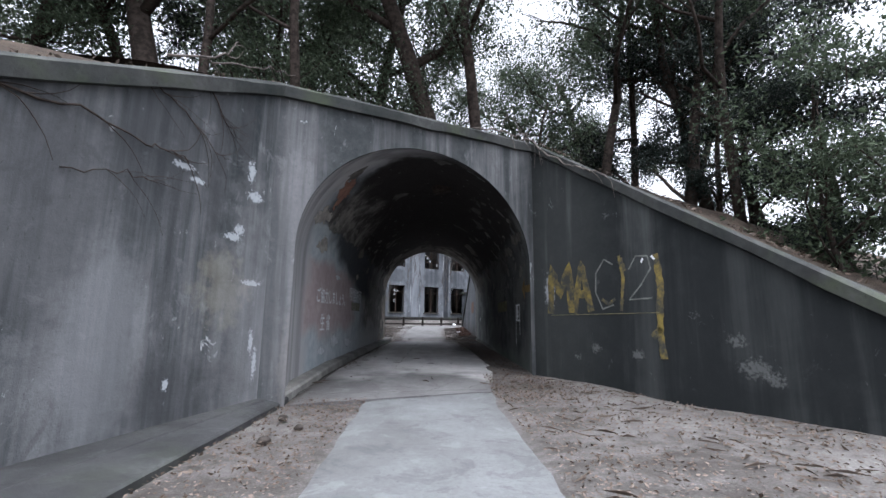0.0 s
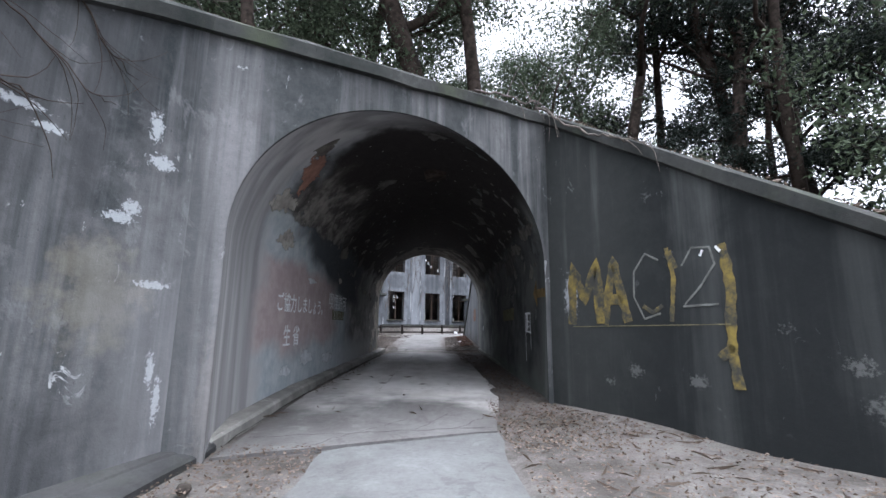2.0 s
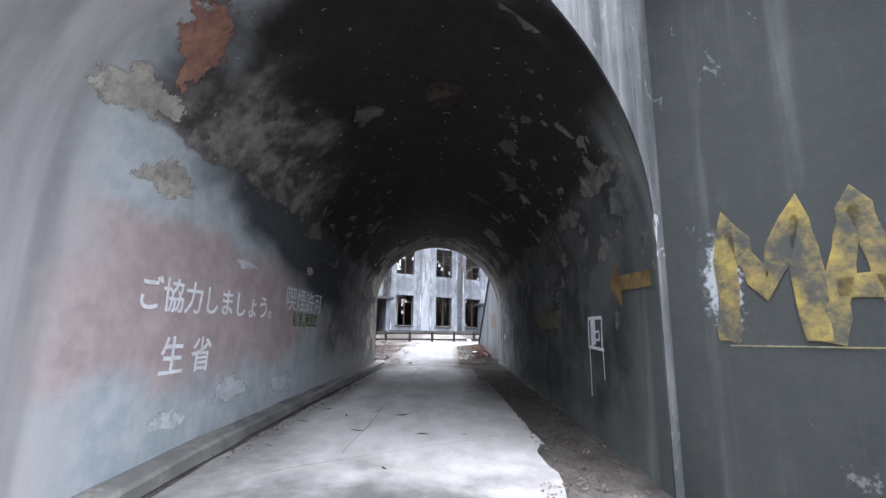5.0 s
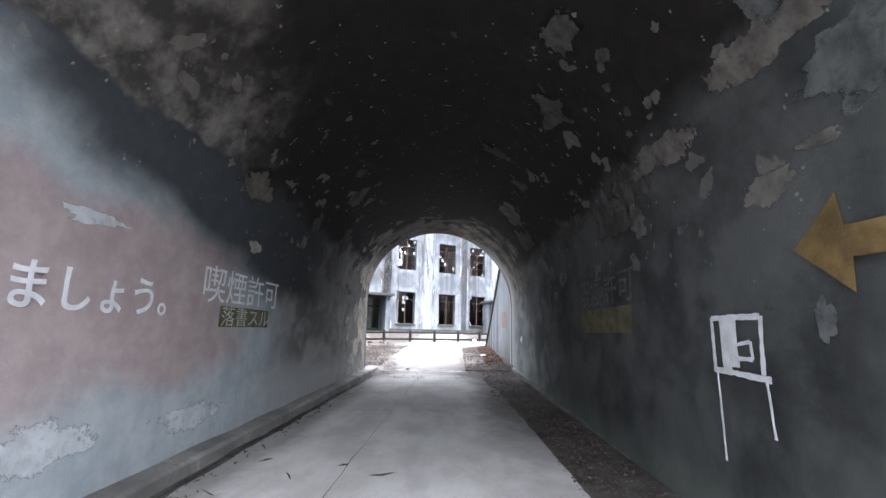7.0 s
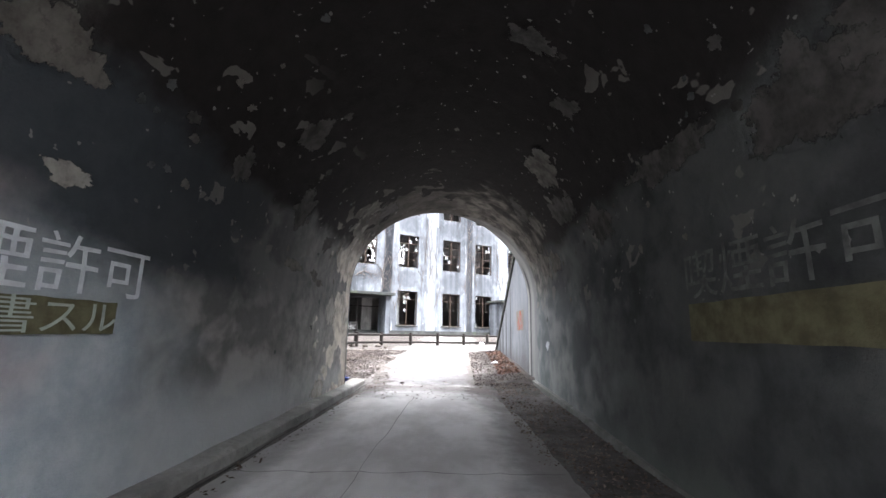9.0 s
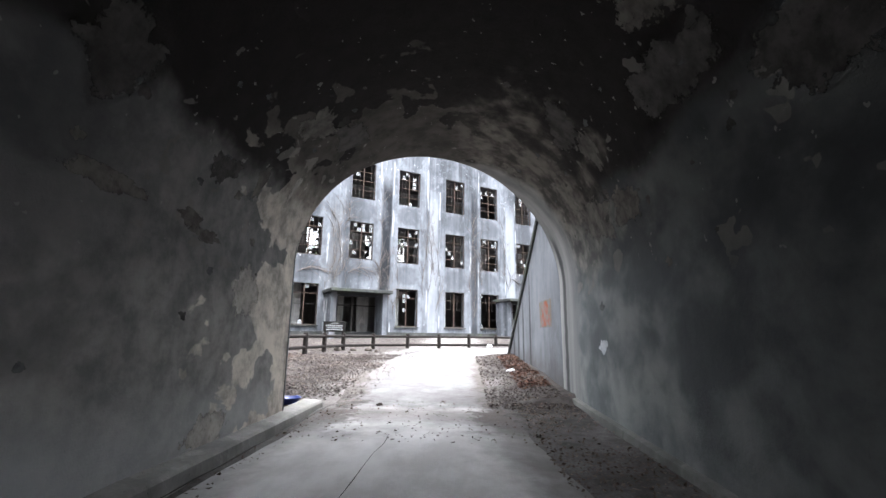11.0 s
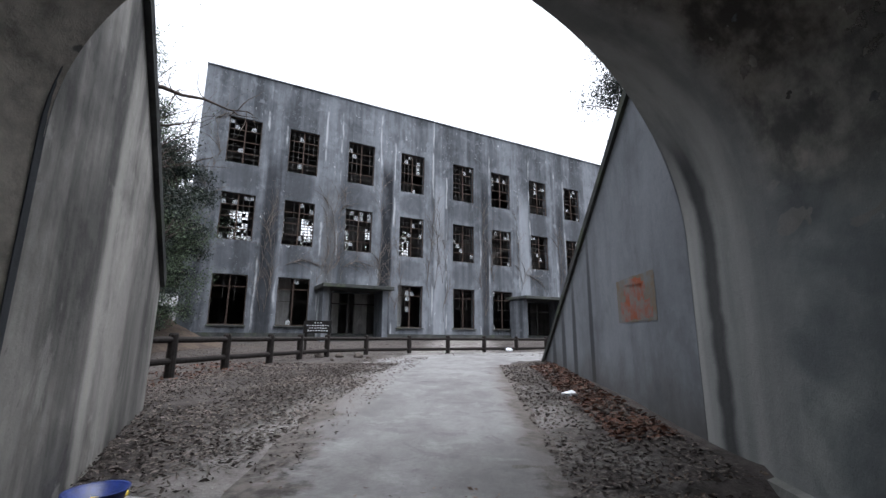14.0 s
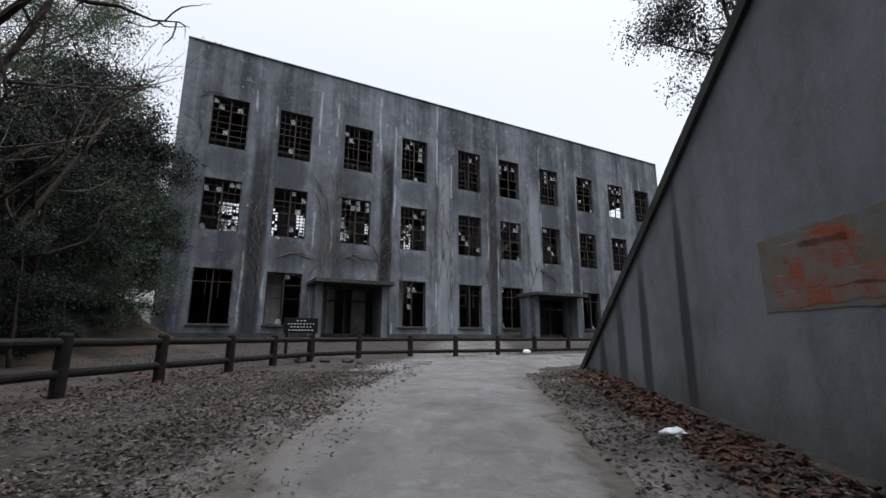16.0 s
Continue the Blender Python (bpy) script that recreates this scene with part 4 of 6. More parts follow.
for x in (0.9, 17.3, 25.1, 32.4):
    part("inner_wall", add_box(bmesh.new(), (x - 0.2 + 0.6, DEPTH / 2 + 2.6, 8.2), (0.3, DEPTH - 5.5, 16.4)), CONC_INSIDE, house)
# wall stubs with gaps, brightened to alternate light and dark in the openings
for x0, x1 in ((1.5, 2.7), (5.1, 5.9), (7.0, 7.9), (9.8, 10.5), (14.2, 14.9), (17.7, 18.5), (21.4, 22.2), (26.0, 26.8)):
    part("inner_wall", add_box(bmesh.new(), ((x0 + x1) / 2, 1.9, 3.2), (x1 - x0, 0.25, 4.6)), CONC_INSIDE_LIT, house, "stained inner wall with brightened plaster")
part("plinth", add_box(bmesh.new(), ((S0 + S1) / 2, -0.06, 0.55), (S1 - S0 + 0.1, 0.116, 1.5)), CONC_CAP, house, "dark damp concrete plinth")
for r in (RIGHTS[k] for k in (0, 1, 3, 4, 5, 7, 8, 9)):
    part("window_sill", add_box(bmesh.new(), (r - WIN_W / 2, -0.03, 1.69), (WIN_W + 0.16, 0.2, 0.09), bevel=0.015), CONC_CAP, house)
bm = add_box(bmesh.new(), ((S0 + S1) / 2, 0.18, TOP + 0.05), (S1 - S0 + 0.04, 0.5, 0.08), bevel=0.02)
part("parapet_cap", bm, CONC_FACADE, house)


def mesh_of(name, bm, mat):
    me = bpy.data.meshes.new(name)
    bmesh.ops.recalc_face_normals(bm, faces=bm.faces)
    bm.to_mesh(me)
    bm.free()
    me.materials.append(mat)
    return me


def frame_ring(w, h, t=0.05, d=0.06):
    bm = bmesh.new()
    o = [(0, 0), (w, 0), (w, h), (0, h)]
    i = [(t, t), (w - t, t), (w - t, h - t), (t, h - t)]
    v = [[bm.verts.new((x, y, z)) for x, z in pts] for y in (-d / 2, d / 2) for pts in (o, i)]
    for k in range(4):
        j = (k + 1) % 4
        bm.faces.new((v[0][k], v[0][j], v[1][j], v[1][k]))
        bm.faces.new((v[2][k], v[3][k], v[3][j], v[2][j]))
        bm.faces.new((v[0][k], v[2][k], v[2][j], v[0][j]))
        bm.faces.new((v[1][k], v[1][j], v[3][j], v[3][k]))
    return mesh_of("frame", bm, RUST)


def pane_mesh(w, h, seed):
    rnd = random.Random(seed)
    bm = bmesh.new()
    cut = rnd.uniform(0.2, 0.9)
    poly = [(0, 0, 0), (w, 0, 0), (w, 0, h * cut), (w * rnd.uniform(0.3, 0.8), 0, h), (0, 0, h * rnd.uniform(0.7, 1))]
    add_prism(bm, poly, (0, 0.005, 0))
    me = bpy.data.meshes.new("pane")
    bm.to_mesh(me)
    bm.free()
    me.materials.append(GLASS)
    return me


RINGS = [frame_ring(WIN_W, z1 - z0) for z0, z1 in ROWS_Z]
HI = 2.9
COLS, TIERS = 6, 8
POST = mesh_of("mullion", add_box(bmesh.new(), (0, 0, HI / 2), (0.075, 0.055, HI - 0.1)), RUST)
BAR_V = mesh_of("glazing_bar", add_box(bmesh.new(), (0, 0.003, HI / 2), (0.022, 0.03, HI - 0.1)), STEEL)
BAR_V_SHORT = mesh_of("glazing_bar", add_box(bmesh.new(), (0, 0.003, HI * 0.72), (0.022, 0.03, HI * 0.5)), STEEL)
BAR_H = mesh_of("glazing_bar", add_box(bmesh.new(), (WIN_W / 2, -0.003, 0), (WIN_W - 0.1, 0.036, 0.048)), RUST)
BAR_H_THIN = mesh_of("glazing_bar", add_box(bmesh.new(), (WIN_W / 2, -0.001, 0), (WIN_W - 0.1, 0.026, 0.02)), STEEL)
BAR_H_SHORT = mesh_of("glazing_bar", add_box(bmesh.new(), (WIN_W * 0.27, -0.003, 0), (WIN_W * 0.46, 0.028, 0.024)), STEEL)


def steel_window(j, x, y, z, seed):
    rnd = random.Random(seed)
    w = new("window", RINGS[j])
    w.parent = house
    w.matrix_basis = pose(x, y, z)
    tall = ROWS_Z[j][1] - ROWS_Z[j][0]
    bits = [(POST, WIN_W / 2, 0.0)]
    if j:
        bits += [(BAR_V if rnd.random() > 0.25 else BAR_V_SHORT, WIN_W * c / COLS, 0.0) for c in (1, 2, 4, 5) if rnd.random() > 0.15]
        bits += [(BAR_H, 0.0, tall * r / 4) for r in (1, 2, 3)]
        bits += [(BAR_H_THIN if rnd.random() > 0.3 else BAR_H_SHORT, 0.0, tall * r / 8) for r in (1, 3, 5, 7) if rnd.random() > 0.25]
    else:
        bits += [(BAR_H, 0.0, tall * 0.76)]
        bits += [(BAR_V_SHORT, WIN_W * c / COLS, 0.0) for c in (2, 4) if rnd.random() > 0.5]
        bits += [(BAR_H_THIN, 0.0, tall * r / 4) for r in (1, 2) if rnd.random() > 0.6]
    for me, bx, bz in bits:
        o = new("glazing_bar" if me is not POST else "mullion", me)
        o.parent = w
        o.matrix_basis = pose(bx, 0, bz, 0, rnd.uniform(-0.4, 0.4), 0)
    return w


def bar_mesh(name, size):
    return mesh_of(name, add_box(bmesh.new(), (0, 0, 0), size), STEEL)


BACK_BAR = bar_mesh("glazing_bar", (0.055, 0.05, BACK_Z[1] - BACK_Z[0]))
BACK_BOARD = bar_mesh("board", (0.225, 0.03, 0.225))


def back_window(x0, x1, seed):
    """A far window: close bars, with some of the small lights boarded."""
    rnd = random.Random(seed)
    w, h = x1 - x0, BACK_Z[1] - BACK_Z[0]
    o = new("window", frame_ring(w, h))
    o.parent = house
    o.matrix_basis = pose(x0, DEPTH + 0.2, BACK_Z[0])
    nx, nz = max(3, round(w / 0.27)), 10
    rail = bar_mesh("glazing_bar", (w - 0.1, 0.046, 0.06))
    bits = [("glazing_bar", BACK_BAR, w * i / nx, h / 2) for i in range(1, nx)] + [("glazing_bar", rail, w / 2, h * k / nz) for k in range(1, nz)]
    bits += [("board", BACK_BOARD, w * (i + 0.5) / nx, h * (k + 0.5) / nz) for i in range(nx) for k in range(nz) if rnd.random() < 0.28]
    for name, me, bx, bz in bits:
        b = new(name, me)
        b.parent = o
        b.matrix_basis = pose(bx, 0, bz)


PANES = [pane_mesh(WIN_W / COLS - 0.03, 0.32, k) for k in range(6)]
rnd = random.Random(4)
for k, r in enumerate(RIGHTS):
    for j, (z0, z1) in enumerate(ROWS_Z):
        if j == 0 and k in (2, 6):
            continue
        w = steel_window(j, r - WIN_W, 0.16, z0, 31 * k + j)
        for c in range(COLS):
            for q in range(TIERS):
                if rnd.random() < ((0.02, 0.05, 0.035)[j] if q < 6 else (0.04, 0.2, 0.26)[j]):
                    p = new("pane", PANES[rnd.randrange(6)])
                    p.parent = w
                    p.matrix_basis = pose(WIN_W * c / COLS + 0.015, 0.012, (z1 - z0) * q / TIERS + 0.02, rnd.uniform(-3, 3))
for k, (a, b) in enumerate(BACK_OPEN):
    back_window(a, b, k)
for d0, d1 in DOORS:
    d0o, d1o = (3.84, 8.25) if d0 < 10 else (18.6, 23.2)
    bm = add_box(bmesh.new(), ((d0o + d1o) / 2, -1.25, 4.08), (d1o - d0o, 2.5, 0.22), bevel=0.03)
    canopy = part("canopy", bm, CONC_CAP, house, "dark stained concrete entrance canopy")
    for x in (d0o + 0.35, d1o - 0.35):
        part("pier", add_box(bmesh.new(), (x, -1.1, 2.35), (0.38, 1.6, 3.24), bevel=0.02), CONC_FACADE, canopy)
    bm = bmesh.new()
    for x in (d0 + 0.05, d0 + 1.15, d1 - 0.05):
        add_box(bm, (x, 0.2, 2.4), (0.09, 0.09, 2.9))
    add_box(bm, ((d0 + d1) / 2, 0.2, 3.2), (d1 - d0, 0.08, 0.08))
    part("door_frame", bm, STEEL, house, "rusted doorway frame without a door")
    part("step", add_box(bmesh.new(), ((d0 + d1) / 2, -1.1, 0.85), (d1 - d0 + 0.8, 2.0, 0.3), bevel=0.02), CONC_CAP, house)

# ---- log-look fence ----
FENCE = ((-6.6, 18.7), (-6.1, 20.3), (-5.85, 21.9), (-5.77, 23.5), (-5.7, 25.15), (-5.46, 26.75), (-5.3, 28.3), (-5.0, 29.8), (-4.06, 31.2), (-2.67, 32.2),
         (-1.27, 33.0), (0.17, 33.9), (1.55, 34.7), (2.93, 35.5), (4.3, 36.3), (5.7, 37.1), (7.1, 37.9), (8.5, 38.7), (9.9, 39.5))


def log_fence():
    f = thing("log_fence", "low dark brown log-style fence with two rails", "fence")
    for i, (x, y) in enumerate(FENCE):
        g = ground_z(x, y)
        top = 1.19 if i > 2 else 1.17
        bm = add_tube(bmesh.new(), [(0, 0, -0.25), (0, 0, top - g - 0.03), (0, 0, top - g)], [0.085, 0.084, 0.066], 12)
        p = part("post", bm, LOG, f, smooth=False)
        p.location = (x, y, g)
    for (x0, y0), (x1, y1) in zip(FENCE, FENCE[1:]):
        for dz in (0.12, 0.50):
            z0, z1 = 1.19 - dz, 1.19 - dz
            bm = add_tube(bmesh.new(), [(x0, y0, z0), ((x0 + x1) / 2, (y0 + y1) / 2, (z0 + z1) / 2 - 0.006), (x1, y1, z1)], [0.056, 0.058, 0.056], 10)
            part("rail", bm, LOG, f)


log_fence()


# ---- trees ----
def tree_parts(seed, height, radius, crown, leaves, leaf=0.09, lean=(0, 0), fork=0.35, spread=0.5, wood=BARK, foliage=LEAF, droop=0.0, cluster=0.33):
    """A trunk, limbs and twigs, and a crown of single leaves gathered round the twig ends."""
    rnd = random.Random(seed)
    bm = bmesh.new()
    tips = []

    def grow(p, d, length, r, level):
        n = 6 if level == 0 else 4
        pts, rad = [p.copy()], [r]
        for i in range(n):
            bend = 0.10 if level == 0 else 0.28
            d = (d + Vector((rnd.gauss(0, bend), rnd.gauss(0, bend), rnd.gauss(0.05 if level else 0.02, bend * 0.5) - droop * level))).normalized()
            p = p + d * length / n
            pts.append(p.copy())
            rad.append(r * (1 - 0.62 * (i + 1) / n))
        add_tube(bm, pts, rad, 9 if level == 0 else (6 if level == 1 else 4))
        if level >= 2:
            tips.extend(pts[1:])
            return
        kids = (9 if level == 0 else 6)
        for k in range(kids):
            f = (fork + (1 - fork) * k / (kids - 1)) if level == 0 else rnd.uniform(0.3, 1.0)
            i = min(n - 1, int(f * n))
            base = pts[i].lerp(pts[i + 1], f * n - i)
            a = rnd.uniform(0, 2 * math.pi) if level else k * 2.4 + rnd.uniform(-0.4, 0.4)
            side = Vector((math.cos(a), math.sin(a), rnd.uniform(0.1, 0.9) * (1 - droop)))
            dd = (d * 0.35 + side * (spread + 0.5)).normalized()
            grow(base, dd, length * (rnd.uniform(0.3, 0.5) * crown if level == 0 else rnd.uniform(0.35, 0.6)), rad[i] * (0.5 if level == 0 else 0.45), level + 1)
        if level:
            tips.append(pts[-1])

    grow(Vector((0, 0, -0.3)), Vector((lean[0], lean[1], 1)).normalized(), height, radius, 0)
    me = bpy.data.meshes.new("trunk")
    bmesh.ops.recalc_face_normals(bm, faces=bm.faces)
    bm.to_mesh(me)
    bm.free()
    me.materials.append(wood)
    me.polygons.foreach_set("use_smooth", [True] * len(me.polygons))
    g = np.random.default_rng(seed)
    t = np.array([tuple(v) for v in tips])
    c = t[g.integers(0, len(t), leaves)] + g.normal(0, cluster, (leaves, 3)) * np.array([1, 1, 0.75])
    return me, leaf_cloud("crown", c, leaf, g, foliage)


def leaf_cloud(name, c, leaf, g, mat, flat=0.0, slim=0.42):
    """Single folded leaves at the places c."""
    n = len(c)
    u = g.normal(size=(n, 3))
    u[:, 2] *= 1 - flat
    u /= np.linalg.norm(u, axis=1)[:, None]
    w = g.normal(size=(n, 3))
    w[:, 2] *= 1 - flat
    w -= (w * u).sum(1)[:, None] * u
    w /= np.linalg.norm(w, axis=1)[:, None]
    up = np.cross(u, w)
    s = leaf * g.uniform(0.6, 1.35, (n, 1))
    v = np.stack([c - u * s * 0.5, c + w * s * slim * 0.5 + up * s * 0.08, c + u * s * 0.5, c - w * s * slim * 0.5 + up * s * 0.08], 1).reshape(-1, 3)
    b = np.arange(n)[:, None] * 4
    f = np.concatenate([b + [[0, 1, 2]], b + [[0, 2, 3]]])
    me = bpy.data.meshes.new(name)
    me.from_pydata(v.tolist(), [], f.tolist())
    me.materials.append(mat)
    return me


def make_tree(name, meshes, label, category="tree"):
    t = thing(name, label, category)
    for n, me in zip(("trunk", "crown"), meshes):
        if me is None:
            continue
        o = new(n, me)
        o.parent = t
    return t


KINDS = [
    make_tree("evergreen_tree", tree_parts(11, 9.0, 0.19, 1.0, 25000, 0.115), "evergreen broadleaf tree with dense dark green leaves"),
    make_tree("evergreen_tree", tree_parts(12, 8.0, 0.15, 1.1, 22000, 0.11, (0.25, 0.1)), "leaning evergreen tree with glossy dark leaves"),
    make_tree("evergreen_tree", tree_parts(13, 10.0, 0.24, 0.9, 25000, 0.115, (-0.1, 0.05), 0.3), "tall evergreen tree with a thick brown trunk"),
    make_tree("evergreen_tree", tree_parts(14, 6.5, 0.10, 1.1, 22000, 0.10, (0.1, -0.1), 0.15), "young evergreen tree leafy almost to the ground"),
    make_tree("bare_tree", tree_parts(15, 8.5, 0.12, 1.1, 500, 0.07, (-0.2, 0.1), 0.3, wood=BARK), "thin nearly leafless tree with dark branches"),
    make_tree("conifer", tree_parts(16, 8.0, 0.13, 0.8, 16000, 0.14, (0, 0), 0.08, 0.9, foliage=NEEDLE, droop=0.12, cluster=0.25), "dark drooping conifer with feathery foliage"),
    make_tree("shrub", tree_parts(17, 2.4, 0.05, 1.6, 7000, 0.085, (0.1, 0.1), 0.05, 0.9, cluster=0.22), "dense evergreen shrub with small grey-green leaves", "shrub"),
    make_tree("evergreen_tree", tree_parts(18, 7.6, 0.11, 0.95, 26000, 0.085, (-0.12, -0.02), 0.5, foliage=NEEDLE, cluster=0.24), "dark small-leaved evergreen tree above the wing wall"),
]
USED = set()


def plant(kind, x, y, scale=1.0, turn=0.0, z=None):
    p, q = to_pq(x, y)
    base = max(ground_z(x, y), ridge_z(q, p) if -1.4 < q < 23.5 else -9) if z is None else z
    if x < -9 and 19 < y < 50:
        base = max(base, ground_z(x, y) + max(0, -10.5 - x) * 0.42 * min(1, max(0, -10.5 - x) / 5) - 0.2)
    m = Matrix.Translation((x, y, base - 0.05)) @ Matrix.Rotation(turn, 4, "Z")
    ob = KINDS[kind]
    if kind in USED:
        ob = copy_thing(ob, m)
    else:
        USED.add(kind)
        ob.matrix_basis = m
    ob.scale = (scale, scale, scale)
    return tagged(ob, group="trees by the building" if y > 17 else "trees on the ridge")


# on the ridge, seen over the entrance
for kind, x, y, s, turn in (
    (2, -5.2, 6.4, 1.0, 0.3), (4, -4.1, 6.0, 0.8, 5.6), (4, -2.6, 6.5, 0.8, 2.0), (0, -8.0, 6.5, 1.0, 1.0), (1, -6.8, 8.5, 1.0, 2.2), (3, -4.4, 8.8, 1.1, 0.4),
    (2, 0.0, 8.6, 1.0, 1.1), (1, 0.9, 8.6, 1.0, 2.8), (0, -2.2, 10.5, 1.0, 3.2), (3, -1.2, 12.5, 1.2, 1.9), (4, 3.7, 9.0, 1.0, 4.0), (1, 5.1, 8.0, 0.9, 5.5), 
    (1, 6.2, 9.0, 1.0, 2.0), (5, 5.0, 10.2, 0.8, 2.5), (5, 6.9, 8.6, 0.7, 5.1), (5, 7.6, 7.2, 0.6, 0.2), (5, 6.6, 6.4, 0.42, 1.2), (5, 8.8, 5.6, 0.55, 2.2), (5, 5.7, 8.0, 0.5, 3.2), (6, 5.9, 5.6, 1.0, 0.5), (6, 7.2, 5.0, 1.2, 2.5), (6, 6.4, 3.9, 1.0, 4.0),
    (4, 5.9, 7.6, 0.9, 1.2), (4, 8.4, 6.5, 1.0, 3.7), 
    (0, -10.5, 9.0, 1.1, 3.0), (2, -12.5, 5.0, 1.0, 4.0), (3, -9.0, 4.2, 1.0, 1.3), (1, -13.5, 9.5, 1.1, 0.6), (5, -6.3, 11.5, 1.0, 0.0), (0, -16, 6, 1.1, 2.0), (0, -5.5, 15.0, 1.2, 5.0), (3, -8.5, 13.0, 1.3, 2.0), (3, -7.0, 5.2, 0.8, 3.0), (6, -3.4, 7.4, 1.0, 1.0), (6, -1.2, 9.2, 1.1, 2.0), (6, 2.2, 9.4, 1.1, 3.0), (4, 7.0, 8.4, 0.9, 5.6)):
    plant(kind, x, y, s, turn)
# beside the building and beyond the far mouth
for kind, x, y, s, turn in (
    (5, -12.2, 28.3, 0.85, 0.4), (5, -14.9, 31.5, 1.1, 1.8), (5, -12.0, 26.0, 1.0, 2.6), (5, -14.5, 29.5, 1.2, 0.8), (5, -11.0, 24.5, 1.1, 4.4), (5, -13.5, 22.5, 1.1, 2.2),
    (5, -17.5, 33.5, 1.0, 5.2), (3, -19.5, 36.0, 1.3, 0.2), (5, -19.5, 38.0, 1.2, 1.2), (4, -10.4, 25.8, 1.0, 5.5), (4, -13.0, 30.0, 1.0, 0.9),
    (5, -9.4, 20.5, 1.0, 4.6), (5, -8.8, 17.5, 1.0, 2.9), (5, -11.5, 18.5, 1.1, 1.7), (4, -12.5, 25.5, 1.15, 2.0), (4, -14.0, 27.5, 1.2, 3.3), (5, -9.2, 23.5, 0.5, 0.0), (5, -10.2, 27.2, 0.5, 1.5), (6, -15.0, 33.4, 1.3, 3.5),
    # (0, 4.4, 21.0): added tree, mostly out of view, to shade the wing wall
    (7, 5.1, 26.6, 0.88, 0.0), (6, -13.9, 32.2, 1.5, 0.7), (6, -14.8, 33.6, 1.5, 1.7), (0, 4.4, 21.0, 0.9, 1.0), (6, -12.8, 31.5, 1.2, 1.0), (5, -11.9, 30.0, 0.6, 2.0), (5, -14.0, 32.6, 0.6, 4.0), (5, -16.6, 34.6, 0.8, 0.6), (5, -12.2, 29.2, 1.0, 3.0), (5, -16.2, 33.0, 0.95, 4.4), (5, -13.0, 27.4, 0.9, 5.4), (5, -11.8, 23.8, 1.0, 1.1), (5, -15.6, 24.6, 1.2, 0.7), (5, -16.8, 36.3, 0.9, 0.7), (5, -18.2, 40.0, 0.9, 1.7), (5, -17.8, 37.9, 0.6, 2.0), (5, -19.8, 42.0, 1.0, 3.0), (5, -15.3, 34.6, 0.75, 2.7), (5, -14.2, 33.4, 0.6, 4.7), (0, 7.5, 20.0, 1.1, 0.5), (3, 9.0, 24.0, 1.0, 1.8), (2, 12.0, 21.0, 1.1, 3.8),
    (4, -10.6, 22.4, 0.9, 1.4), (4, -9.9, 24.6, 0.75, 3.1), (4, -11.4, 27.0, 0.85, 4.2), (6, -15.7, 35.5, 1.2, 0.3), (6, -17.2, 37.6, 1.4, 2.1), (5, -20.5, 41.5, 0.8, 0.4), (6, -19.2, 40.2, 1.6, 3.3), (4, -14.6, 31.0, 1.1, 0.2), (2, -8, 62, 1.4, 0.3), (0, 2, 66, 1.4, 1.3), (1, 10, 70, 1.4, 2.3), (3, 18, 74, 1.5, 3.3), (0, -16, 58, 1.4, 4.3), (2, -26, 52, 1.4, 5.3), (0, -28, 42, 1.4, 0.3)):
    plant(kind, x - (1.0 if x < -9.5 and 19 < y < 26.5 else 0.4 if x < -9.5 and 19 < y < 33 else 0.0), y, s * (0.6 if kind == 5 and y < 27 else 0.74 if kind == 5 and y < 33 else 1.0), turn)

# a bare limb that reaches out over the clearing
def bare_limb():
    rnd = random.Random(5)
    t = thing("overhanging_branch", "bare dark branch reaching out from a tree", "branch")
    line = [Vector(p) for p in ((-10.4, 24.4, 5.6), (-8.6, 24.0, 6.1), (-7.4, 23.6, 6.35), (-6.6, 23.4, 6.1), (-6.1, 23.3, 5.85), (-5.6, 23.25, 5.72), (-5.1, 23.3, 5.5), (-4.7, 23.3, 5.45))]
    part("limb", add_tube(bmesh.new(), line, [0.09, 0.07, 0.055, 0.045, 0.035, 0.026, 0.016, 0.008], 7), BARK, t, smooth=True)
    for k in range(16):
        i = rnd.randrange(1, 7)
        p = line[i].lerp(line[i + 1] if i < 7 else line[i], rnd.random())
        d = Vector((rnd.gauss(0.3, 0.5), rnd.gauss(-0.2, 0.5), rnd.gauss(-0.1, 0.5))).normalized()
        pts = [p.copy()]
        for _ in range(6):
            d = (d + Vector((rnd.gauss(0, 0.3), rnd.gauss(0, 0.3), rnd.gauss(0.02, 0.3)))).normalized()
            p = p + d * rnd.uniform(0.08, 0.2)
            pts.append(p.copy())
        part("twig", add_tube(bmesh.new(), pts, [0.014, 0.012, 0.01, 0.008, 0.006, 0.005, 0.003], 4), BARK, t)


bare_limb()

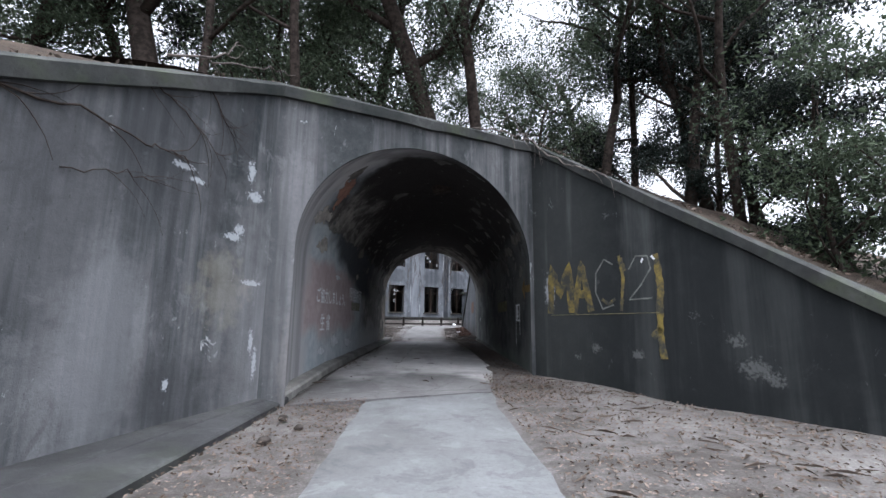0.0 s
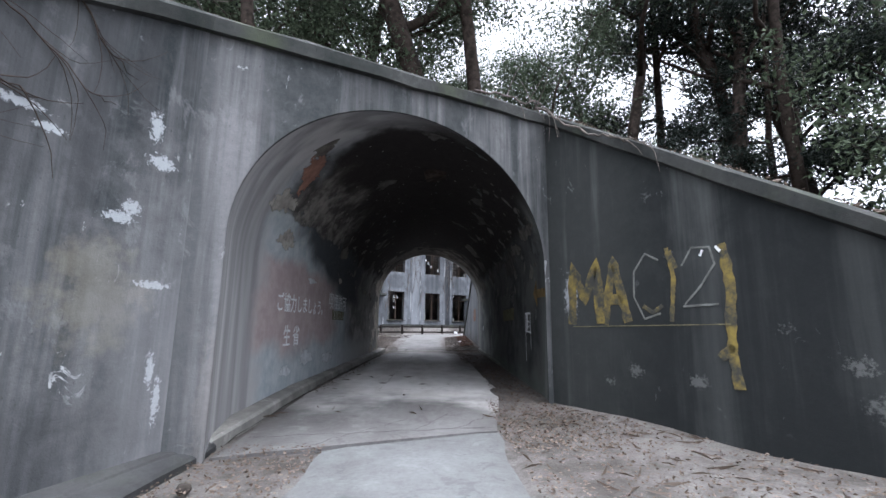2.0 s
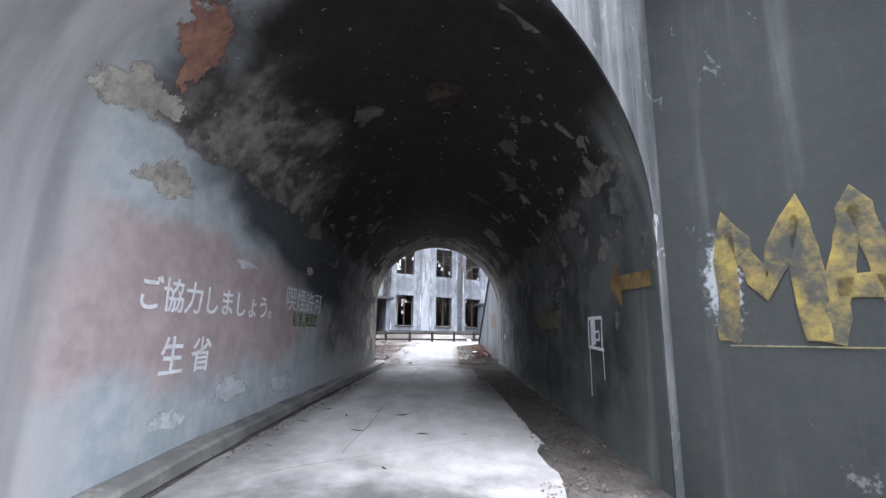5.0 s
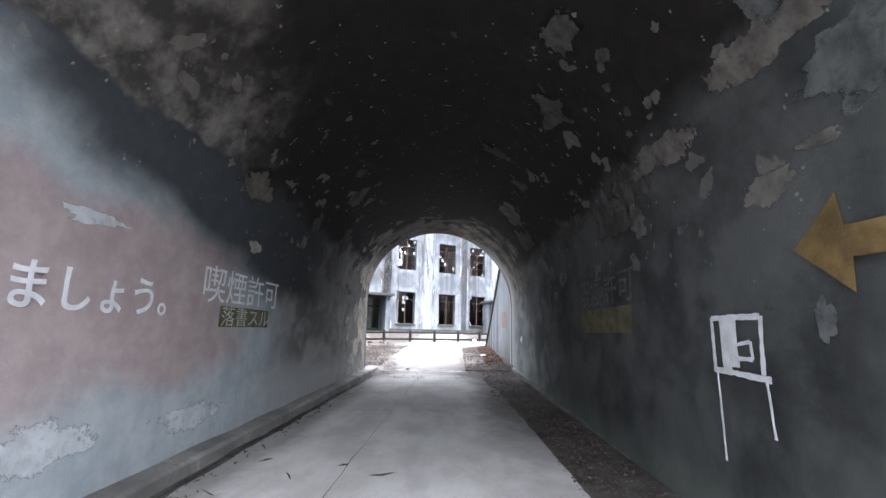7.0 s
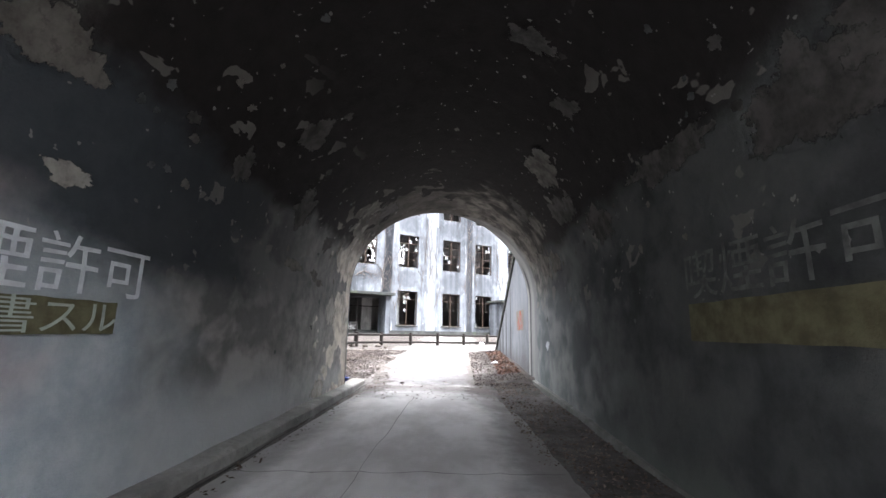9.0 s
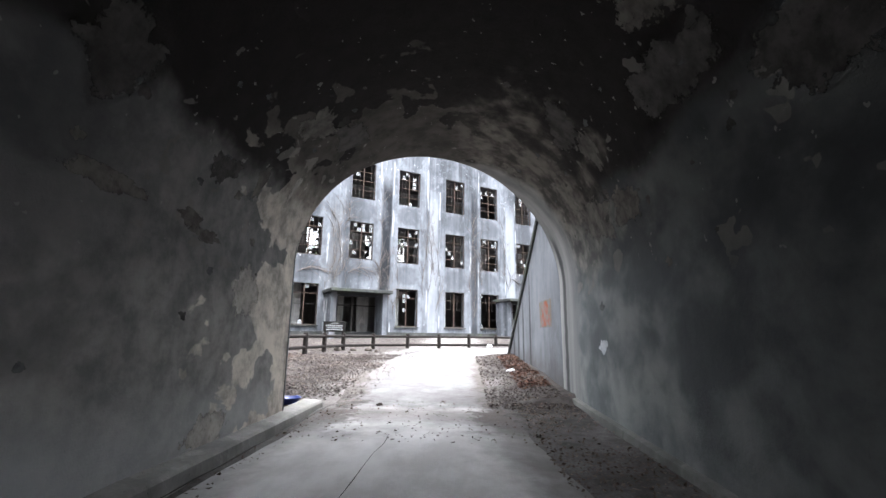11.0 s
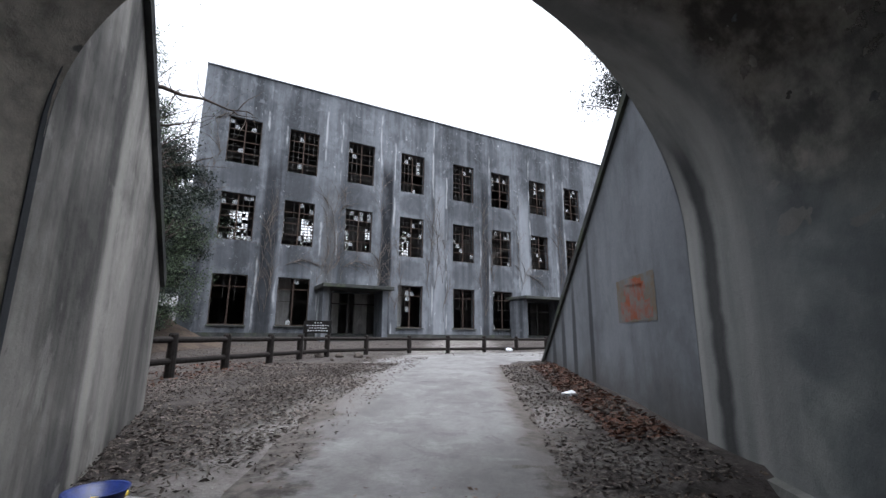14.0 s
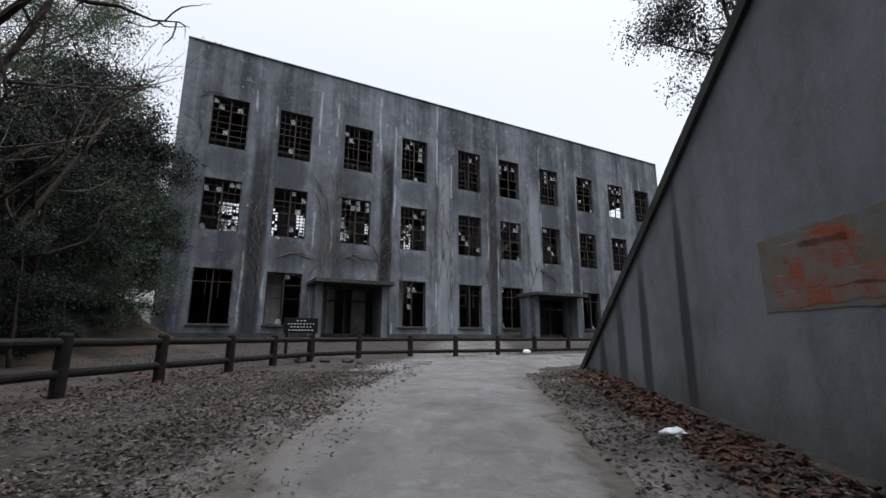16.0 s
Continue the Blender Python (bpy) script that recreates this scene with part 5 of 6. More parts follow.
# ---- fallen leaves and sticks ----
def scatter(name, boxes, leaf, mat, label, seed, slim=0.5, flat=0.8, keep=None):
    g = np.random.default_rng(seed)
    pts = []
    for x0, x1, y0, y1, n in boxes:
        xy = np.stack([g.uniform(x0, x1, n), g.uniform(y0, y1, n)], 1)
        for x, y in xy:
            if noise.noise(Vector((x * 1.1, y * 1.1, seed))) < g.uniform(-0.8, 0.2):
                continue
            if keep and not keep(x, y):
                continue
            pts.append((x, y, ground_z(x, y) + g.uniform(0.008, 0.035) + (0.10 * min(1, (x - 0.8) / 1.5) if -1.5 < y < 7.4 and x > 0.8 else 0) + (0.12 * min(1, (x - 0.5)) if 19 < y < 27 and x > 0.5 else 0)
                        + (0.06 * min(1.0, (-2.4 - x)) if 18 < y < 24 and x < -2.4 else 0)))
    me = leaf_cloud(name, np.array(pts), leaf, g, mat, flat, slim)
    tagged(new(name, me), label, "leaf litter", kind="stuff")


def front_right(x, y):
    p, q = to_pq(x, y)
    return p < 5.1


scatter("leaf_litter_entrance", [(0.8, 4.6, 1.0, 7.2, 12000), (0.75, 2.3, 5.2, 7.6, 2600), (-2.0, -1.0, 1.5, 5.4, 2600)], 0.036, DRY, "brown dry leaves and twigs strewn on dirt", 3, keep=front_right)
scatter("leaf_litter_tunnel", [(0.95, 1.62, 7.5, 13, 1800), (0.7, 1.62, 13, 19.2, 3500), (-2.0, -1.8, 8, 18, 400), (-2, 1.5, 16.5, 19.0, 700)], 0.04, DRY, "brown leaf scraps along the tunnel wall", 5)
scatter("leaf_litter_exit", [(-5.4, -2.2, 18.0, 27.0, 40000), (-3.6, -1.7, 19, 30, 5000), (0.3, 1.5, 18.5, 27, 11000), (-5, 4, 30.5, 35, 2200), (-9, -5.5, 20, 32, 7000), (-13, -5, 27, 38, 9000), (-5, 9, 33.5, 41, 7000)], 0.05, DAMP_LEAF, "brown dry leaves and twigs beside the path", 6, slim=0.4)
scatter("russet_leaves", [(0.95, 1.5, 20.0, 26.0, 3600), (-7, -5.2, 22, 27, 700)], 0.085, RED, "heap of russet fallen leaves against the wall", 8)
scatter("fallen_sticks", [(-5, -1.8, 18.5, 27, 2200), (-1.9, 0.5, 19, 30, 170), (0.5, 1.5, 13, 26, 160), (0.8, 4, 1.5, 7, 260), (-2, 0.9, 6, 18, 60)], 0.22, TWIGS, "short dry sticks lying on the ground", 9, slim=0.05, flat=0.93, keep=front_right)



def coping_litter():
    g = np.random.default_rng(21)
    pts = []
    for a, b, w, n in ((at_z(LW_END, 1.46), at_z(LEFT_CORNER, 3.95), SOIL_L, 700), (at_z(LEFT_CORNER, 3.95), at_z(RIGHT_CORNER, 4.2), SOIL_F, 900), (at_z(RIGHT_CORNER, 4.2), at_z(RW_END, 0.15), SOIL_R, 700)):
        for f, u in zip(g.random(n), g.random(n) ** 0.7):
            if noise.noise(Vector((f * 14, 2, w.x * 5))) > g.uniform(-0.5, 0.4):
                pts.append(a.lerp(b, f) + w.normalized() * (u * 0.4) + Vector((0, 0, 0.22 + 0.03 * g.random())))
    me = leaf_cloud("leaf_litter_coping", np.array([tuple(p) for p in pts]), 0.06, g, DRY, 0.6, 0.4)
    tagged(new("leaf_litter_coping", me), "brown dry leaves caught on the wall coping", "leaf litter", kind="stuff")


coping_litter()


# ---- painted marks on the tunnel walls ----
def wall_frame(x, y, z, along, out):
    """A pose whose x runs along the wall as read, y up, z out of the wall."""
    a, o = Vector(along).normalized(), Vector(out).normalized()
    m = Matrix((a, Vector((0, 0, 1)), o)).transposed().to_4x4()
    m.translation = (x, y, z)
    return m


def lettering(name, body, size, m, mat, parent, label, thin=0.0, widen=1.0, gap=1.0):
    cu = bpy.data.curves.new(name, "FONT")
    cu.body, cu.size, cu.extrude, cu.offset, cu.space_character = body, size, 0.001, thin, gap
    tmp = new(name, cu)
    bpy.context.view_layer.update()
    me = bpy.data.meshes.new_from_object(tmp.evaluated_get(bpy.context.evaluated_depsgraph_get()))
    bpy.data.objects.remove(tmp)
    rnd = random.Random(len(body) * 7 + int(size * 100))
    for v in me.vertices:
        w = noise.noise(Vector((v.co.x * 9, v.co.y * 9, size))) * size * 0.03
        v.co.x, v.co.y = v.co.x * widen + w, v.co.y + w * 0.7
    me.materials.clear()
    me.materials.append(mat)
    me.name = name
    ob = new(name, me)
    ob.matrix_basis = m
    ob.parent = parent
    return tagged(ob, label)


def daub(name, strokes, width, m, mat, parent, label="", seed=0):
    """Brush strokes: each a list of points in the wall's plane, drawn as a thin ragged ribbon of paint."""
    bm = bmesh.new()
    for s, line in enumerate(strokes):
        pts = []
        for (a, b), (c, d) in zip(line, line[1:]):
            n = max(2, int(math.dist((a, b), (c, d)) / (width * 0.6)))
            pts += [(a + (c - a) * k / n, b + (d - b) * k / n) for k in range(n)]
        pts.append(line[-1])
        rows = []
        for k, (u, v) in enumerate(pts):
            p, q = pts[max(0, k - 1)], pts[min(len(pts) - 1, k + 1)]
            d = Vector((q[0] - p[0], q[1] - p[1])).normalized()
            w = width * (0.5 + 0.22 * noise.noise(Vector((u * 30, v * 30, seed + s))))
            j = width * 0.12 * noise.noise(Vector((u * 14, v * 14, seed + 3 + s)))
            rows.append([bm.verts.new((u - d.y * t + j, v + d.x * t + j, h)) for t, h in ((-w, 0), (-w * 0.8, 0.0016), (w * 0.8, 0.0016), (w, 0))])
        for a, b in zip(rows, rows[1:]):
            for k in range(3):
                bm.faces.new((a[k], a[k + 1], b[k + 1], b[k]))
    ob = part(name, bm, mat, parent, label)
    ob.matrix_basis = m
    return ob


def panel(name, w, h, m, mat, parent, label, seed=0):
    """A ragged painted rectangle."""
    bm = bmesh.new()
    pts = []
    for k in range(40):
        f = k / 10
        u, v = ((f, 0), (1, f - 1), (3 - f, 1), (0, 4 - f))[min(3, int(f))]
        j = 0.03 * noise.noise(Vector((u * 7, v * 7, seed))) + 0.015 * noise.noise(Vector((u * 25, v * 25, seed)))
        pts.append(Vector((u * w + j * h, v * h + j * h, 0)))
    add_prism(bm, pts, (0, 0, 0.0015))
    ob = part(name, bm, mat, parent, label)
    ob.matrix_basis = m
    return ob


vault = bpy.data.objects["tunnel_vault"]
right_wall = bpy.data.objects["wall_wing_right"]
exit_right = bpy.data.objects["wall_exit_right"]
LX, RX = CX - R_IN + 0.016, CX + R_IN - 0.016


def on_left(y, z):
    return wall_frame(LX, y, z, (0, 1, 0), (1, 0, 0))


def on_right(y, z):
    return wall_frame(RX, y, z, (0, -1, 0), (-1, 0, 0))


lettering("painted_writing", "ご協力しましょう。", 0.30, on_left(7.2, 1.31), WHITE_PAINT, vault, "large white brushed writing", 0.004, 0.98)
lettering("painted_writing", "生 省", 0.34, on_left(7.55, 0.79), WHITE_PAINT, vault, "two white brushed characters", 0.004)
panel("painted_panel", 1.1, 0.2, on_left(10.45, 1.21), OLIVE_PAINT, vault, "faded olive yellow painted band", 1)
lettering("painted_writing", "喫煙許可", 0.37, on_left(10.1, 1.47), WHITE_PAINT, vault, "white brushed writing", 0.0, 1.15)
lettering("painted_writing", "落書スル", 0.21, on_left(10.47, 1.235) @ pose(0, 0, 0.006), PALE_PAINT, vault, "pale brushed writing on an olive band", 0.0, 1.3)
lettering("painted_writing", "喫煙許可", 0.37, on_right(12.2, 1.58), FADED_PAINT, vault, "faded pale writing", 0.0, 1.22)
panel("painted_panel", 1.66, 0.27, on_right(12.15, 1.24), OLIVE_PAINT, vault, "faded olive yellow painted band", 2)
daub("painted_box", [[(0, 0), (0.0, 0.34)], [(0, 0.34), (0.46, 0.34)], [(0.46, 0.34), (0.44, 0.02)], [(-0.02, 0.02), (0.5, 0.0)]], 0.035, on_right(9.2, 1.0), WHITE_PAINT, vault, "white painted outline of a box on stilts", 1)
daub("painted_box", [[(0.13, 0.03), (0.13, 0.33)], [(0.20, 0.32), (0.2, 0.04)]], 0.09, on_right(9.2, 1.0) @ pose(0, 0, 0.002), WHITE_PAINT, vault, "white painted strokes", 2)
daub("painted_box", [[(0.24, 0.18), (0.36, 0.2)], [(0.25, 0.1), (0.37, 0.1)], [(0.36, 0.2), (0.37, 0.1)]], 0.025, on_right(9.2, 1.0) @ pose(0, 0, 0.002), WHITE_PAINT, vault, "white painted strokes", 3)
daub("painted_box", [[(0.02, 0.0), (0.03, -0.52)], [(0.46, 0.0), (0.48, -0.3)]], 0.02, on_right(9.2, 1.0), WHITE_PAINT, vault, "thin white dripping lines", 4)
bm = add_prism(bmesh.new(), [Vector((u, v, 0)) for u, v in ((0, 0.23), (0.27, 0.45), (0.29, 0.29), (0.93, 0.27), (0.93, 0.13), (0.31, 0.15), (0.30, 0.0))], (0, 0, 0.0016))
arrow = part("painted_arrow", bm, ARROW_PAINT, vault, "brownish yellow painted arrow")
arrow.matrix_basis = on_right(8.44, 1.42)
# ---- plaster chips and scaled spots on the vault ----
def chip_material(name, colour, vary=0.4):
    """Scaled plaster whose skin breaks up towards its rim, where the lining shows through."""
    m = Nodes(name, 0.95)
    n = m.noise(5.0, detail=6, rough=0.65)
    fine = m.noise(14.0, detail=5, rough=0.7, shift=(3, 1, 2))
    c = m.mix(m.ramp(n, 0.3, 0.7), tuple(v * (1 - vary) for v in colour), tuple(v * (1 + vary) for v in colour))
    c = m.mix(m.ramp(fine, 0.5, 0.7, 0, 0.5), c, tuple(v * 0.35 for v in colour))
    a = m.t.nodes.new("ShaderNodeAttribute")
    a.attribute_name = "wear"
    cover = m.math("ADD", a.outputs["Fac"], m.math("ADD", m.math("MULTIPLY", m.math("SUBTRACT", n, 0.5), 0.9), m.math("MULTIPLY", m.math("SUBTRACT", fine, 0.5), 0.9)))
    m.put(m.bsdf.inputs["Alpha"], m.ramp(cover, 0.16, 0.26, 0.0, 1.0))
    return m.done(c, n, 0.3, 0.01)


GREY_CHIP = chip_material("scaled_grey_plaster", (0.085, 0.081, 0.076))
BUFF_CHIP = chip_material("scaled_buff_plaster", (0.145, 0.136, 0.122))
TAN_CHIP = chip_material("bare_tan_plaster", (0.36, 0.34, 0.305), 0.3)
COOL_CHIP = chip_material("scaled_cool_grey_paint", (0.105, 0.111, 0.11))
PALE_CHIP = chip_material("pale_blue_grey_bloom", (0.50, 0.53, 0.55), 0.2)
BRICK_RED = chip_material("brick_red_undercoat", (0.27, 0.15, 0.115), 0.25)


def on_vault(y, a, lift=0.003):
    """A place on the lining: a is the run along the arch in metres from the springing at x > 0; negative is down the wall there."""
    turn = min(math.pi, max(0.0, a / R_IN))
    r = R_IN - lift
    x, z = CX + r * math.cos(turn), SPRING + r * math.sin(turn)
    if a < 0:
        z += a
    elif a > math.pi * R_IN:
        z -= a - math.pi * R_IN
    y = min(y, exit_y(x) - 0.03)
    z += floor_rise(y)
    return Vector((x, y, z + noise.noise(Vector((x, y * 0.8, z))) * 0.012))


def plaster_chip(y, a, hy, hs, mat, parent, seed):
    """A thin lobed skin that follows the curve of the lining."""
    bm = bmesh.new()
    n = 44
    rim = []
    for k in range(n):
        t = 2 * math.pi * k / n
        u, v = math.cos(t), math.sin(t)
        w = 1 + 0.55 * noise.noise(Vector((u * 1.1, v * 1.1, seed))) + 0.32 * noise.noise(Vector((u * 2.7, v * 2.7, seed + 5))) + 0.16 * noise.noise(Vector((u * 7, v * 7, seed + 9)))
        rim.append((u * hy * w * 0.88, v * hs * w * 0.88))
    rings = [[bm.verts.new(on_vault(y + u * f, a + v * f, 0.003 if f < 1 else 0.002)) for u, v in rim] for f in (0.25, 0.5, 0.75, 0.97, 1.0)]
    mid = bm.verts.new(on_vault(y, a))
    for k in range(n):
        j = (k + 1) % n
        bm.faces.new((mid, rings[0][k], rings[0][j]))
        for p, q in zip(rings, rings[1:]):
            bm.faces.new((p[k], q[k], q[j], p[j]))
    ob = part("plaster_chip", bm, mat, parent, smooth=True)
    wear = ob.data.attributes.new("wear", "FLOAT", "POINT")
    wear.data.foreach_set("value", [f for f in (0.75, 0.5, 0.25, 0.03, 0.0) for _ in range(n)] + [1.0])


chip_seed = 0
for chip_mat, chips in (
    (BRICK_RED, ((6.85, 4.82, 0.34, 0.41),)),
    (TAN_CHIP, ((6.75, 5.38, 0.42, 0.3), (7.3, 5.83, 0.45, 0.2), (11.05, 6.11, 0.22, 0.09), (16.95, 5.55, 0.22, 0.45), (16.3, 6.68, 0.35, 0.34), (15.85, 7.97, 0.35, 0.25))),
    (BUFF_CHIP, ((6.5, 4.47, 0.3, 0.3), (8.3, 0.8, 0.75, 0.15), (9.6, 0.73, 0.7, 0.16), (10.2, 0.31, 0.22, 0.24), (8.55, 0.14, 0.26, 0.11), (8.22, 0.24, 0.16, 0.06), (10.7, 5.48, 0.4, 0.2), (14.5, 6.14, 0.4, 0.12), (14.3, 1.68, 0.6, 0.41), (16.4, 4.68, 0.34, 0.36), (17.6, 4.08, 0.2, 0.3), (16.15, 5.52, 0.13, 0.23), (15.3, 6.18, 0.22, 0.11), (15.55, 6.28, 0.3, 0.08), (16.5, 1.29, 0.25, 0.34), (17.3, 0.59, 0.7, 0.34), (16.4, 0.52, 0.5, 0.24), (18.65, 2.09, 0.25, 0.29))),
    (GREY_CHIP, ((6.9, 2.83, 0.3, 0.31), (8.9, 3.87, 0.3, 0.25), (9.42, 1.95, 0.3, 0.21), (10.45, 1.78, 0.42, 0.29), (10.2, 0.66, 0.5, 0.27), (12.6, 5.45, 0.22, 0.27), (13.25, 4.68, 0.3, 0.32), (14.2, 5.41, 0.35, 0.36), (12.14, 2.27, 0.2, 0.28), (12.8, 1.75, 0.25, 0.22), (10.8, 0.52, 0.55, 0.33), (12.1, 0.73, 0.8, 0.16), (14.8, 1.08, 0.6, 0.37), (13.9, 0.63, 0.5, 0.3), (17.1, 4.4, 0.55, 0.33), (15.55, 5.65, 0.24, 0.19), (16.55, 1.68, 0.5, 0.38))),
    (COOL_CHIP, ((7.0, 2.13, 0.25, 0.37), (8.2, 0.98, 0.11, 0.19), (7.85, 0.52, 0.42, 0.22), (9.49, 0.1, 0.1, 0.08), (8.33, -0.57, 0.09, 0.13), (17.6, -0.46, 0.1, 0.08))),
    (PALE_CHIP, ((8.9, 6.31, 0.36, 0.07), (8.75, 7.67, 0.42, 0.17), (7.8, 7.8, 0.3, 0.12), (10.2, 7.76, 0.5, 0.12), (17.65, -0.98, 0.19, 0.17))),
):
    for y, a, hy, hs in chips:
        chip_seed += 1
        plaster_chip(y, a, hy, hs, chip_mat, vault, chip_seed * 3.7)
# many little flecks, thickest along the haunches
fleck_rnd = random.Random(12)
for k in range(170):
    y, a = fleck_rnd.uniform(7.2, 18.6), fleck_rnd.choice((fleck_rnd.gauss(1.1, 0.75), fleck_rnd.gauss(5.3, 0.75)))
    if (a > 5.7 and y < 11.5) or y > exit_y(on_vault(y, a).x) - 0.3:
        continue
    size = fleck_rnd.uniform(0.02, 0.065) * (1.6 if fleck_rnd.random() < 0.12 else 1.0)
    plaster_chip(y, a, size * 1.3, size, fleck_rnd.choice((GREY_CHIP, BUFF_CHIP, COOL_CHIP)), vault, 300 + k * 1.9)


RW = (RW_END - RIGHT_CORNER).normalized()
RW_OUT = Vector((-0.86, -0.51, 0))


def on_wing(s, z):
    p = RIGHT_CORNER + RW * s + RW_OUT * 0.006
    return wall_frame(p.x, p.y, z, RW, RW_OUT)


daub("graffiti_letter", [[(0.0, 0.0), (0.04, 0.78), (0.24, 0.3), (0.44, 0.8), (0.46, 0.0)]], 0.135, on_wing(0.40, 1.13), YELLOW_PAINT, right_wall, "broad faded yellow letter", 1)
daub("graffiti_letter", [[(0.0, 0.0), (0.18, 0.8), (0.34, 0.02)], [(0.06, 0.3), (0.3, 0.3)]], 0.12, on_wing(0.92, 1.13), YELLOW_PAINT, right_wall, "broad faded yellow letter", 2)
daub("graffiti_letter", [[(0.36, 0.70), (0.2, 0.8), (0.04, 0.6), (0.02, 0.3), (0.14, 0.04), (0.34, 0.1)]], 0.022, on_wing(1.34, 1.15), FADED_PAINT, right_wall, "thin pale outlined letter", 3)
daub("graffiti_letter", [[(0.02, 0.14), (0.14, 0.06), (0.26, 0.14)]], 0.05, on_wing(1.45, 1.2), YELLOW_PAINT, right_wall, "short yellow stroke", 7)
daub("graffiti_letter", [[(0.0, 0.84), (0.06, 0.5), (0.0, 0.02)], [(0.03, 0.8), (0.1, 0.6)]], 0.05, on_wing(1.80, 1.14), YELLOW_PAINT, right_wall, "broken yellow upright stroke", 4)
daub("graffiti_letter", [[(0.02, 0.62), (0.14, 0.8), (0.32, 0.78), (0.36, 0.6), (0.2, 0.38), (0.02, 0.2)], [(0.0, 0.18), (0.36, 0.19)]], 0.022, on_wing(1.94, 1.14), FADED_PAINT, right_wall, "thin pale curved letter", 8)
daub("graffiti_letter", [[(0.0, 0.82), (0.05, 0.4), (0.02, 0.1), (0.0, -0.3), (0.03, -0.6)], [(0.02, -0.2), (-0.12, -0.32)]], 0.095, on_wing(2.38, 1.12), YELLOW_PAINT, right_wall, "dripping yellow stroke", 5)
daub("graffiti_letter", [[(0.0, 0.0), (1.0, 0.01), (2.0, 0.02)]], 0.009, on_wing(0.4, 1.10), OLIVE_PAINT, right_wall, "thin yellow ruled line", 6)
daub("graffiti_letter", [[(0.0, 0.0), (0.03, 0.06)], [(0.16, 0.08), (0.2, 0.02)]], 0.03, on_wing(2.16, 1.84), WHITE_PAINT, right_wall, "small white paint spots", 9)
XR = (XR_END - EXIT_RIGHT).normalized()


def on_exit(s, z):
    p = EXIT_RIGHT + XR * s + Vector((-0.003, 0, 0))
    return wall_frame(p.x, p.y, z, (-XR.x, -XR.y, 0), (-1, -0.03, 0))


panel("painted_panel", 1.14, 0.56, on_exit(1.86, 1.35), TAN_PAINT, exit_right, "faded yellow painted panel", 5)
daub("painted_panel", [[(0.1, 0.08), (1.06, 0.1)], [(0.12, 0.2), (1.0, 0.18)], [(0.3, 0.3), (0.85, 0.3)], [(0.25, 0.42), (0.9, 0.4)], [(0.4, 0.48), (0.8, 0.46)]], 0.13, on_exit(1.86, 1.35) @ pose(0, 0, 0.002), ORANGE_PAINT, exit_right, "rusty orange painted shape", 6)


# ---- small things ----
def bowl():
    t = thing("bowl", "shallow blue plastic bowl on the ground by the kerb", "bowl", pose(-2.62, 18.5, ground_z(-2.6, 18.5) + 0.02))
    bm = bmesh.new()
    prof = [(0.10, 0.0), (0.13, 0.012), (0.155, 0.07), (0.16, 0.095), (0.172, 0.098), (0.172, 0.09), (0.15, 0.085), (0.125, 0.022), (0.0, 0.015)]
    rings = [[bm.verts.new((r * math.cos(a), r * math.sin(a), z)) for a in (2 * math.pi * k / 28 for k in range(28))] for r, z in prof[:-1]]
    for a, b in zip(rings, rings[1:]):
        for k in range(28):
            bm.faces.new((a[k], a[(k + 1) % 28], b[(k + 1) % 28], b[k]))
    bm.faces.new(rings[-1])
    bm.faces.new(rings[0])
    part("basin", bm, BLUE_PLASTIC, t, smooth=True)
    bm = add_tube(bmesh.new(), [(0.14 * math.cos(a) - 0.26, 0.08 * math.sin(a) + 0.04, 0.025 + 0.01 * math.sin(3 * a)) for a in np.linspace(0, 5.6, 16)], [0.014] * 16, 6)
    part("scrap", bm, YELLOW_PLASTIC, tagged(thing("plastic_scrap", "crumpled yellow plastic scrap beside the bowl", "litter", pose(-2.44, 18.62, ground_z(-2.6, 18.6)))), smooth=True)


bowl()


def lump(name, x, y, r, mat, label, category, seed, squash=0.7, rough=0.3, z=None):
    bm = bmesh.new()
    bmesh.ops.create_icosphere(bm, subdivisions=3, radius=r)
    for v in bm.verts:
        n = noise.noise(v.co / r * 1.3 + Vector((seed, 0, 0))) * rough + noise.noise(v.co / r * 4 + Vector((seed, 0, 0))) * rough * 0.25
        v.co *= 1 + n
        v.co.z *= squash
    ob = part(name, bm, mat, label=label, category=category, smooth=True, group="stones by the path" if name == "stone" else "")
    ob.matrix_basis = pose(x, y, (ground_z(x, y) if z is None else z) + r * squash * 0.45, 0, 0, seed * 50)
    return ob


lump("plastic_bag", 1.03, 22.25, 0.10, BAG, "crumpled white plastic bag among leaves", "litter", 1.0, 0.45, 0.7, ground_z(1, 22.2) + 0.07)
for i, (x, y, r) in enumerate(((-5.1, 29.4, 0.15), (-4.55, 29.7, 0.13), (-3.9, 29.6, 0.15), (-3.5, 29.2, 0.08), (-4.3, 28.2, 0.06), (1.2, 34.2, 0.13), (-2.5, 3.0, 0.03), (-1.6, 3.4, 0.06), (-1.45, 3.9, 0.045), (-1.75, 4.3, 0.05), (-1.3, 18.6, 0.05))):
    lump("stone", x, y, r, STONE if i != 5 else BAG, "rounded grey field stone lying by the path" if i != 5 else "pale stone beneath the fence", "stone", 2.0 + i * 1.7)


